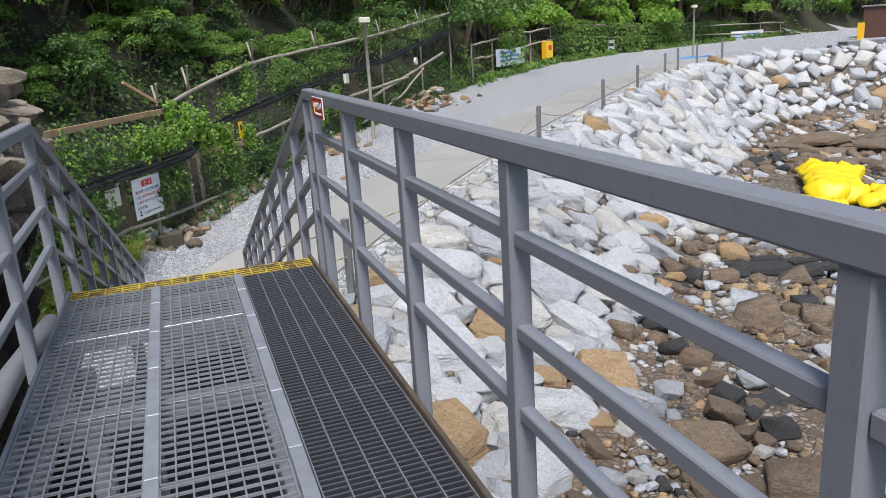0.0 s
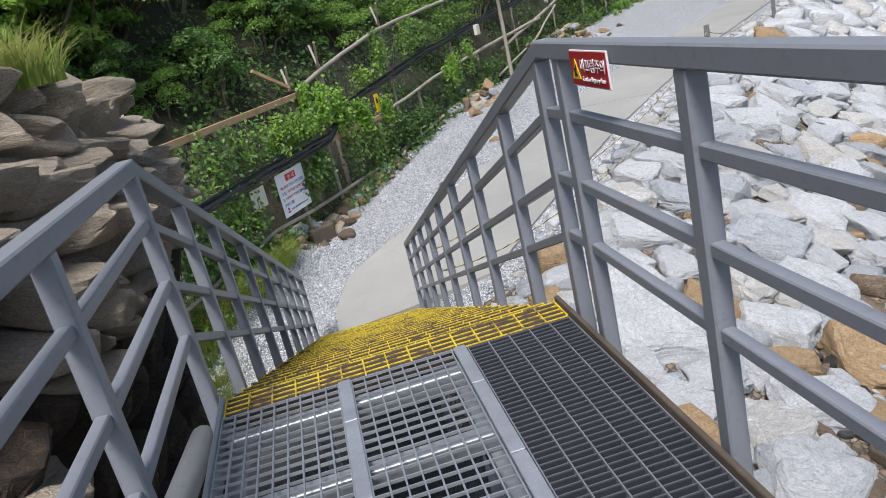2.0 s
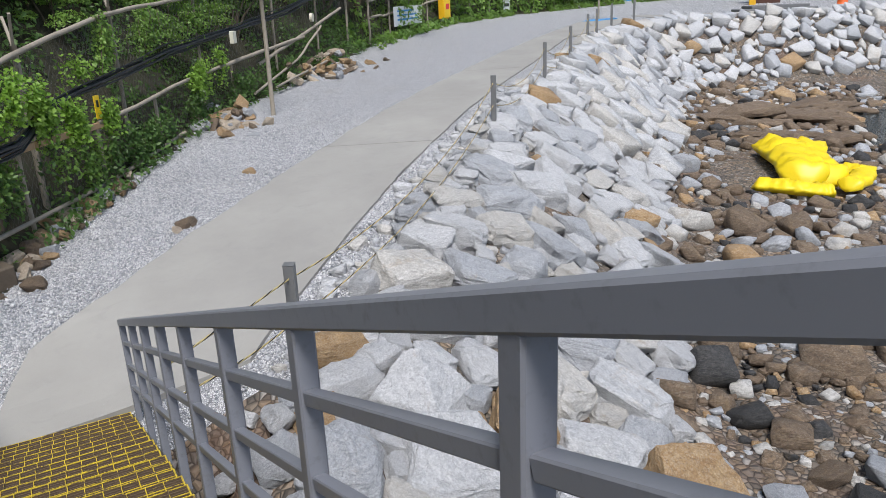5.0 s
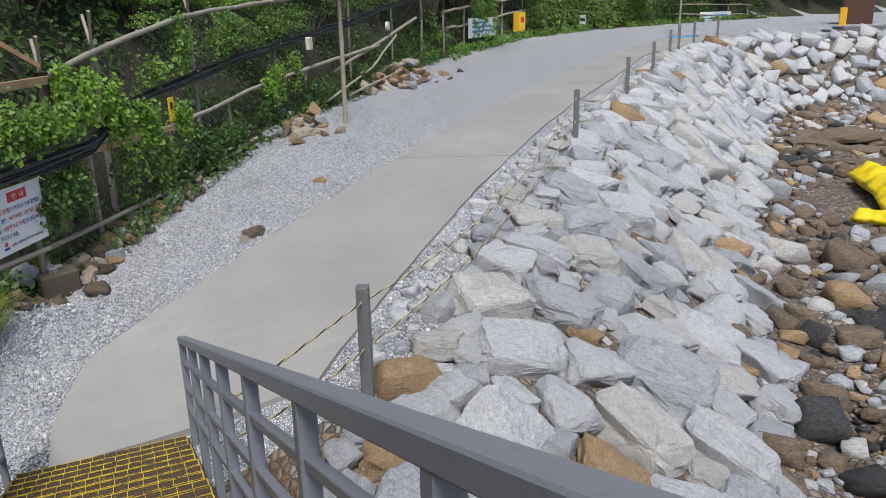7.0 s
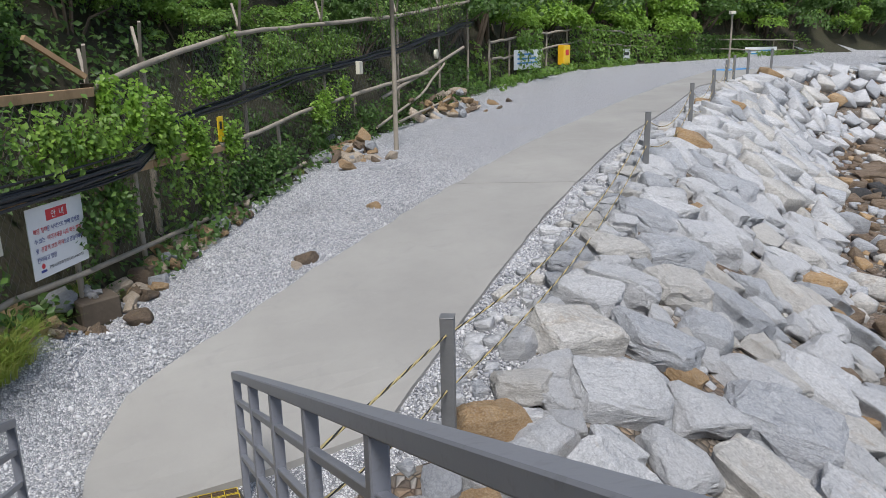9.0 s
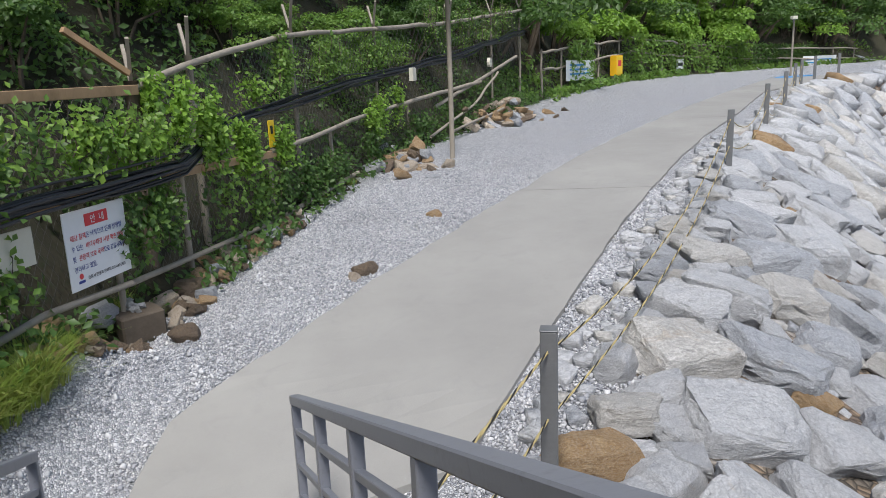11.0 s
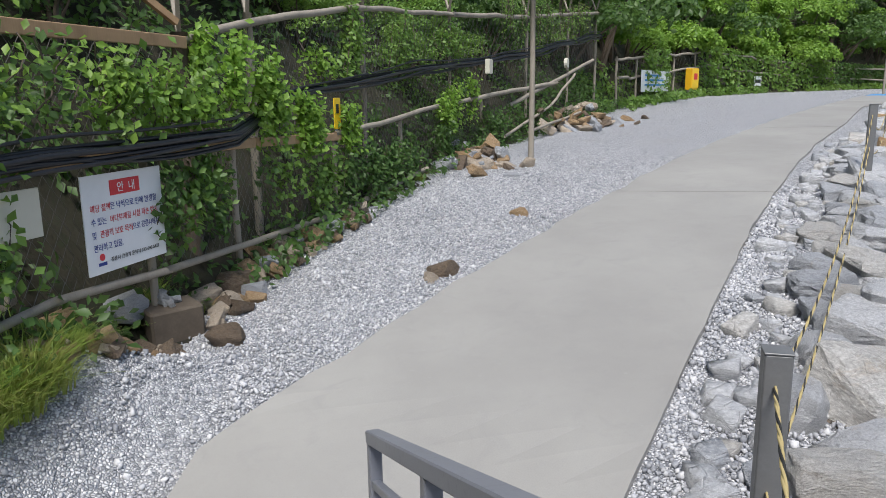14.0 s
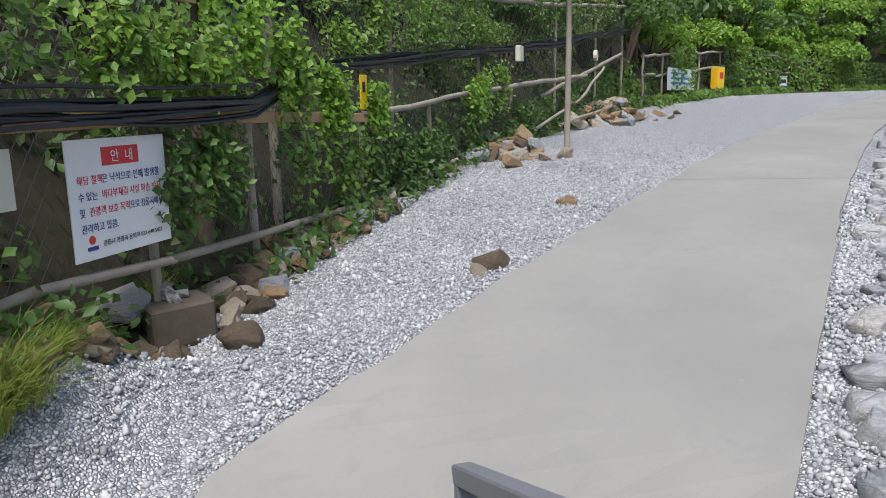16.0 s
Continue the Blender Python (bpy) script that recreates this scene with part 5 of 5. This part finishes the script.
def build_signs():
    sign, w, hgt = board("notice_board", "white notice board with red heading and blue lettering", ((-0.815, 15.0), (-0.352, 15.80), 0.83, 1.57), WHITE)
    part("heading", Shape().box((0.30, -0.004, hgt - 0.17), (w - 0.28, 0.002, hgt - 0.055), 0, 0.003), [RED_INK], sign, "red heading plate")
    words("안  내", 0.38, hgt - 0.145, 0.085, WHITE, sign, 0.20, -0.006)
    for i, (a, ca, b, cb, c, cc) in enumerate((("해당 철책", RED_INK, "은 낙석으로 인해 발생할", BLUE_INK, "", BLUE_INK), ("수 있는 ", BLUE_INK, "바다부채길 시설 파손 방지", RED_INK, "", BLUE_INK), ("및 ", BLUE_INK, "관광객 보호 목적", RED_INK, "으로 강릉시에서", BLUE_INK), ("관리하고 있음.", BLUE_INK, "", BLUE_INK, "", BLUE_INK))):
        full = w - 0.14
        total = len(a) + len(b) + len(c)
        if i == 3:
            full *= 0.42
        x, z = 0.07, hgt - 0.27 - i * 0.098
        for t, col in ((a, ca), (b, cb), (c, cc)):
            if t.strip():
                words(t, x, z, 0.062, col, sign, full * len(t.rstrip()) / total * 0.98)
            x += full * len(t) / total
    words("강릉시 관광과 문의처 033-640-5422", 0.24, 0.075, 0.04, BLACK, sign, w - 0.34)
    part("emblem", Shape().tube([(0.15, -0.002, 0.125), (0.15, 0.001, 0.125)], 0.028, 16), [RED_INK], sign, "round red emblem mark")
    part("emblem", Shape().box((0.105, -0.003, 0.06), (0.195, 0.001, 0.085), 0, 0.002), [BLUE_INK], sign, "blue emblem stroke")
    plate, w, hgt = board("blank_plate", "blank cream plate hung on the wire fence", ((-1.21, 14.29), (-1.0, 14.65), 1.22, 1.55), CREAM)
    tag, w, hgt = board("yellow_tag", "small yellow tag plate with a black mark on the fence", ((1.50, 19.10), (1.60, 19.24), 1.68, 2.08), SIGN_YELLOW)
    part("mark", Shape().box((0.05, -0.004, 0.20), (0.12, 0.001, 0.32), 0, 0.002), [BLACK], tag)
    part("bracket", Shape().box((0.07, 0.013, -0.2), (0.10, 0.04, 0.3), 0, 0.003), [GALV], tag)
    cab = thing("junction_box", "small cream junction box tied beside the cables", "junction box", (5.38, 24.53, 2.5), turn=54)
    part("body", Shape().box((-0.1, -0.06, 0), (0.1, 0.04, 0.3), 0, 0.01), [CREAM], cab)
    part("lid", Shape().box((-0.11, -0.068, 0.01), (0.11, -0.06, 0.29), 0, 0.003), [CREAM], cab)
    cab = thing("junction_box", "small oval cream fitting tied on the fence", "junction box", (9.3, 29.4, 2.75), turn=54)
    part("body", Shape().tube([(0, -0.05, 0.15), (0, 0.04, 0.15)], 0.14, 12), [CREAM], cab)


build_signs()


def build_warning():
    """Red slippery-floor plate fixed to the landing's top rail."""
    ob = thing("warning_plate", "red slippery floor warning plate fixed to the rail", "sign", (0.742, 4.545, 3.332), turn=-90)
    w, hgt = 0.27, 0.105
    part("panel", Shape().box((0, 0, 0), (w, 0.006, hgt), 0, 0.002), [WHITE], ob, "white plate edge")
    part("face", Shape().box((0.004, -0.002, 0.004), (w - 0.004, 0.0, hgt - 0.004), 0, 0.001), [RED], ob, "red plate face")
    s = Shape()
    s.add([(0.014, -0.004, 0.022), (0.076, -0.004, 0.022), (0.045, -0.004, 0.080), (0.014, -0.001, 0.022), (0.076, -0.001, 0.022), (0.045, -0.001, 0.080)], [(0, 1, 2), (5, 4, 3), (0, 3, 4, 1), (1, 4, 5, 2), (2, 5, 3, 0)])
    part("symbol", s, [SIGN_YELLOW], ob, "yellow warning triangle")
    s = Shape()
    for a, b in (((0.038, 0.040), (0.053, 0.055)), ((0.040, 0.029), (0.046, 0.044)), ((0.046, 0.044), (0.058, 0.031)), ((0.044, 0.055), (0.036, 0.048))):
        s.beam((a[0], -0.0052, a[1]), (b[0], -0.0052, b[1]), 0.002, 0.005)
    s.tube([(0.053, -0.006, 0.060), (0.053, -0.0042, 0.060)], 0.004, 8)
    part("symbol", s, [BLACK], ob)
    words("미끄럼주의", 0.084, 0.047, 0.042, WHITE, ob, 0.172, -0.0035)
    words("Caution Slippery Floor", 0.090, 0.018, 0.019, WHITE, ob, 0.165, -0.0035)


build_warning()


def build_far():
    box = thing("yellow_cabinet", "yellow equipment cabinet standing by the far fence", "cabinet", (22.3, 43.3, h1(22.3, 43.3)), turn=34)
    part("body", Shape().box((-0.42, -0.15, 0.35), (0.42, 0.2, 1.40), 0, 0.02), [BOX_YELLOW], box)
    part("door", Shape().box((-0.36, -0.165, 0.42), (0.36, -0.15, 1.34), 0, 0.006), [SIGN_YELLOW], box)
    part("label", Shape().box((-0.2, -0.17, 0.85), (0.2, -0.165, 1.15), 0, 0.002), [RED_INK], box)
    for x in (-0.36, 0.36):
        part("leg", Shape().box((x - 0.03, -0.1, -0.1), (x + 0.03, 0.15, 0.35), 0, 0.004), [POST_GREY], box)
    ban, w, hgt = board("banner", "white and blue cloth banner tied to the fence", ((16.6, 38.2), (19.7, 41.2), 2.05, 2.95), WHITE)
    for i in range(3):
        part("print_bar", Shape().box((0.5, -0.006, 0.25 + 0.2 * i), (w - 0.5 - 0.4 * i, 0.0, 0.33 + 0.2 * i)), [BLUE_TARP], ban)
    ban, w, hgt = board("banner", "white cloth banner tied along the far fence", ((45.9, 55.0), (50.4, 56.2), 1.95, 2.75), WHITE)
    for i in range(2):
        part("print_bar", Shape().box((0.5, -0.006, 0.25 + 0.22 * i), (w - 0.6, 0.0, 0.35 + 0.22 * i)), [BLUE_TARP], ban)
    pap, w, hgt = board("notice_paper", "white paper notice on the far fence", ((29.7, 48.4), (30.5, 48.8), 2.15, 2.85), WHITE)
    part("print_bar", Shape().box((0.1, -0.006, 0.3), (w - 0.1, 0.0, 0.5)), [BLACK], pap)
    # far fence
    fence = thing("far_fence", "far low fence of grey poles and wire under green creepers", "fence", fence_at(27.0, 1.5))
    inv = fence.matrix_world.inverted()
    tops = [(26.5, 3.3), (31.0, 3.5), (34.5, 3.7), (40.0, 4.1), (48.0, 3.75), (58.0, 3.4), (72.0, 3.2)]
    low = lambda s: float(level(*along(FENCE, S0 + s)))
    for d in (0.0, -0.75):
        ob = part("rail", pole_line([fence_at(s, z + d) for s, z in tops], 0.055, 0.12, d), [PIPE_WOOD], fence, "", True)
        ob.matrix_parent_inverse = inv
    for s in np.arange(26.5, 72, 3.0):
        z = float(np.interp(s, [a for a, _ in tops], [b for _, b in tops]))
        ob = part("fence_post", pole_line([fence_at(s, low(s) - 0.2), fence_at(s, z + 0.1)], 0.05, 0.05, s), [PIPE_WOOD], fence, "", True)
        ob.matrix_parent_inverse = inv
    table_l, table_h = [(s, low(s) + 0.1) for s in np.arange(26, 73, 2)], tops
    ob = part("wire_netting", wire_mesh(26.5, 72, table_l, table_h, 0.03, 0.22, 0.007), [WIRE], fence)
    ob.matrix_parent_inverse = inv
    rng = np.random.default_rng(77)
    for a, b in ((30, 34), (38.5, 46), (46, 56), (56, 66)):
        vine = thing("climbing_vine", "green creeper covering the far fence", "climbing plant", fence_at(a, 2.0), group="fence creepers")
        n = int((b - a) * 130)
        ss, zz = rng.uniform(a, b, n), rng.uniform(0, 1, n) ** 0.7
        P = np.array([fence_at(s, low(s) + 0.2 + z * (np.interp(s, [q for q, _ in tops], [q for _, q in tops]) - low(s) + 0.1), -0.12 - 0.2 * rng.random()) for s, z in zip(ss, zz)])
        ob = part("leaves", tri_mesh("leaves", *leaf_arrays(P, np.tile([0.5, -0.6, 0.5], (n, 1)), 0.17, rng), LEAF_MID if a < 50 else LEAF_DARK), None, vine)
        ob.matrix_parent_inverse = vine.matrix_world.inverted()
    # platform at the far end of the terrace
    z = 1.80
    plat = thing("far_platform", "pale concrete platform at the end of the rock bank", "platform", (38.0, 36.5, z))
    part("slab", Shape().box((-6.5, -4.2, -0.5), (10.0, 8.0, 0.0), 0, 0.03, pose(0, 0, 0, 0, 0, -17)), [CONCRETE], plat)
    part("step", Shape().box((-1.5, -3.2, 0.0), (3.0, -1.8, 0.18), 0, 0.02, pose(0, 0, 0, 0, 0, -17)), [POST_GREY], plat)
    part("step", Shape().box((-1.0, -3.0, 0.18), (2.6, -2.0, 0.34), 0, 0.02, pose(0, 0, 0, 0, 0, -17)), [POST_GREY], plat)
    barrel = thing("orange_barrel", "orange plastic safety barrel on the far platform", "barrel", (46.3, 35.4, z), group="barrels")
    part("body", Shape().tube([(0, 0, 0), (0, 0, 0.3), (0, 0, 0.75), (0, 0, 0.95)], 0.33, 14, 0, 0.75), [ORANGE], barrel, "", True)
    part("band", Shape().tube([(0, 0, 0.5), (0, 0, 0.62)], 0.31, 14), [WHITE], barrel)
    cab = thing("yellow_cabinet", "yellow equipment cabinet on the far platform", "cabinet", (44.9, 41.0, z), turn=40)
    part("body", Shape().box((-0.45, -0.2, 0.0), (0.45, 0.2, 1.2), 0, 0.02), [BOX_YELLOW], cab)
    part("door", Shape().box((-0.38, -0.215, 0.1), (0.38, -0.2, 1.1), 0, 0.006), [SIGN_YELLOW], cab)
    shed = thing("brown_cabin", "rust brown metal cabin on the far platform", "cabin", (48.0, 42.4, z), turn=40)
    part("wall", Shape().box((-1.3, -0.9, 0.0), (1.3, 0.9, 2.2), 0, 0.02), [paint("rust brown panel", (0.10, 0.045, 0.03), 0.6, 0.1, 0.3)], shed)
    part("roof", Shape().box((-1.45, -1.05, 2.2), (1.45, 1.05, 2.32), 0, 0.02), [POST_GREY], shed)
    for i in range(9):
        part("rib", Shape().box((-1.2 + 0.3 * i, -0.93, 0.1), (-1.13 + 0.3 * i, -0.9, 2.1), 0, 0.004), [POST_GREY], shed)
    tarp = thing("blue_tarpaulin", "folded blue tarpaulin lying on the gravel by the path", "tarpaulin", (28.4, 37.5, 1.76), turn=15)
    part("sheet", rock_mesh("sheet", 7, 3, 4, 0.16, 0.12, BLUE_TARP), None, tarp).scale = (1.5, 0.8, 0.9)


build_far()


def build_near_stones():
    """Stones set along the fence foot and strewn over the gravel."""
    rng = np.random.default_rng(4)
    mats = [BROWN_ROCK, CLIFF_ROCK, OCHRE_ROCK, GREY_ROCK]
    shapes = [rock_mesh("fence_stone", 120 + i, 3, 12, 0.8, 0.06, mats[i % 4], i % 2 == 0) for i in range(8)]
    spots = [(0.09, 15.45, 0.15, 0.10), (-1.5, 15.0, 0.17, 0.2), (-1.1, 15.35, 0.16, 0.18), (-0.72, 15.8, 0.17, 0.18), (-1.33, 14.3, 0.22, 0.05), (0.12, 16.35, 0.14, 0.06), (0.3, 17.0, 0.2, 0.12), (0.5, 17.25, 0.13, 0.08), (0.16, 16.75, 0.2, 0.12), (0.69, 17.8, 0.18, 0.1), (1.1, 18.15, 0.16, 0.1), (0.85, 18.0, 0.12, 0.06), (2.2, 16.36, 0.16, 0.02), (2.05, 16.2, 0.09, 0.01), (3.8, 18.36, 0.12, 0.02), (0.35, 16.54, 0.12, 0.04), (0.75, 17.4, 0.1, 0.04), (-0.1, 16.4, 0.16, 0.12), (0.4, 17.45, 0.15, 0.1), (1.35, 18.5, 0.14, 0.1), (1.6, 18.7, 0.09, 0.04)]
    for i, (x, y, r, up) in enumerate(spots):
        ob = tagged(new("fence_stone", shapes[i % 8]), "rough brown field stone lying on the gravel", "stone", group="stones by the fence")
        ob.matrix_world = pose(x, y, h1(x, y) + up * 0.6, rng.uniform(-20, 20), rng.uniform(-20, 20), rng.uniform(0, 360)) @ Matrix.Diagonal((r * 1.3, r * 1.2, r * 1.2, 1))
    rough_ones = [rock_mesh("fence_stone", 160 + i, 2, 6, 0.6, 0.05, mats[i % 3], True) for i in range(6)]
    for i in range(84):
        s, w, r = rng.uniform(-0.5, 5.6), rng.uniform(0.04, 0.46), rng.uniform(0.04, 0.13)
        p = fence_at(s, 0, -w)
        if math.hypot(p.x + 0.36, p.y - 15.82) < 0.35:
            continue
        ob = tagged(new("fence_stone", rough_ones[i % 6]), "angular rust-brown stone under the fence pole", "stone", group="stones by the fence")
        ob.matrix_world = pose(p.x, p.y, h1(p.x, p.y) + r * 0.45 + 0.12 * max(0.0, 0.25 - w), rng.uniform(-45, 45), rng.uniform(-45, 45), rng.uniform(0, 360)) @ Matrix.Diagonal((r * 1.4, r * 1.1, r, 1))
    block = tagged(new("stone_block", Shape().box((-0.23, -0.17, -0.05), (0.23, 0.17, 0.29), 0, 0.02).mesh("stone_block", [paint("damp brown block", (0.12, 0.095, 0.07), 0.85, 0.0, 0.45)])), "square-cut damp brown stone block by the fence", "stone block")
    block.matrix_world = pose(-0.36, 15.82, h1(-0.36, 15.82) + 0.0, 3, -2, 25)
    pale = [rock_mesh("pale_stone", 140 + i, 2, 8, 0.7, 0.06, WHITE_ROCK) for i in range(4)]
    for i in range(9):
        ob = tagged(new("pale_stone", pale[i % 4]), "small white stone piled on the block", "stone", group="white stones on the block")
        a = rng.uniform(0, 6.28)
        q = rng.uniform(0.0, 0.12)
        ob.matrix_world = pose(-0.42 + q * math.cos(a), 15.83 + q * math.sin(a), h1(-0.36, 15.82) + 0.29 + 0.025 + 0.045 * (i > 5), rng.uniform(0, 90), 0, rng.uniform(0, 360)) @ Matrix.Scale(rng.uniform(0.045, 0.075), 4)
    # rubble heap by the far pole
    heap = thing("rubble_heap", "heap of broken brown stone at the fence foot", "rubble heap", (6.6, 25.0, h1(6.6, 25.0)))
    for i in range(90):
        if i < 34:
            x, y, up = 4.55 + rng.normal() * 0.45, 22.75 + rng.normal() * 0.6, 0.3
        else:
            t = rng.random()
            x, y, up = 7.8 + 3.2 * t + rng.normal() * 0.5, 27.0 + 3.6 * t + rng.normal() * 0.5, 0.55
        w = offset1(FENCE, x, y)
        if w < -0.1:
            continue
        ob = part("broken_stone", shapes[int(rng.integers(8))], None, heap)
        r = rng.uniform(0.1, 0.26)
        ob.matrix_basis = Matrix.Translation(-heap.location) @ pose(x, y, h1(x, y) + up * rng.random() * step1(1.4, 0.1, w), rng.uniform(-40, 40), rng.uniform(-40, 40), rng.uniform(0, 360)) @ Matrix.Diagonal((r * 1.5, r, r * 0.7, 1))


build_near_stones()


def build_gravel():
    """Loose chippings over the gravel beds."""
    rng = np.random.default_rng(12)
    base = [rock_mesh("chip", 200 + i, 1, 4, 0.7, 0.08, WHITE_ROCK) for i in range(5)]
    places = []
    n = 0
    while n < 80000:
        x, y = rng.uniform(-3, 8), rng.uniform(11.8, 24)
        if rng.random() > 1.2 - 0.1 * (y - 11.8):
            continue
        v, w = offset1(EDGE_R, x, y), offset1(FENCE, x, y)
        l = offset1(EDGE_L, x, y)
        n += 1
        if w < 0.1 or v > 1.3 or (l > 0.03 and v < 0.02) or y < 12.15 and x < 0.9 and x > -0.8:
            continue
        if w < 0.6 and rng.random() < 0.8 - 0.5 * w:
            continue
        r = rng.uniform(0.009, 0.020) * (1.9 if rng.random() < 0.05 else 1.0) * (1.3 if v > 0 else 1.0)
        places.append((int(rng.integers(5)), (x, y, h1(x, y) + r * 0.35), turn_matrix(*rng.uniform(0, 6.28, 3)), r, 0))
    joined("gravel", base, places, [CHIP], None, "loose white and blue-grey stone chippings", "gravel")


build_gravel()

# pipe along the landing
pipe = thing("drain_pipe", "weathered grey pipe running along the landing", "pipe", (-0.9, 2.0, 2.25))
ob = part("pipe", Shape().tube([(-0.92, -2.0, 2.25), (-0.90, 1.5, 2.25), (-0.86, 4.45, 2.25), (-0.80, 5.25, 2.22), (-0.78, 5.5, 1.9)], 0.055, 12), [GALV], pipe, "", True)
ob.matrix_parent_inverse = pipe.matrix_world.inverted()
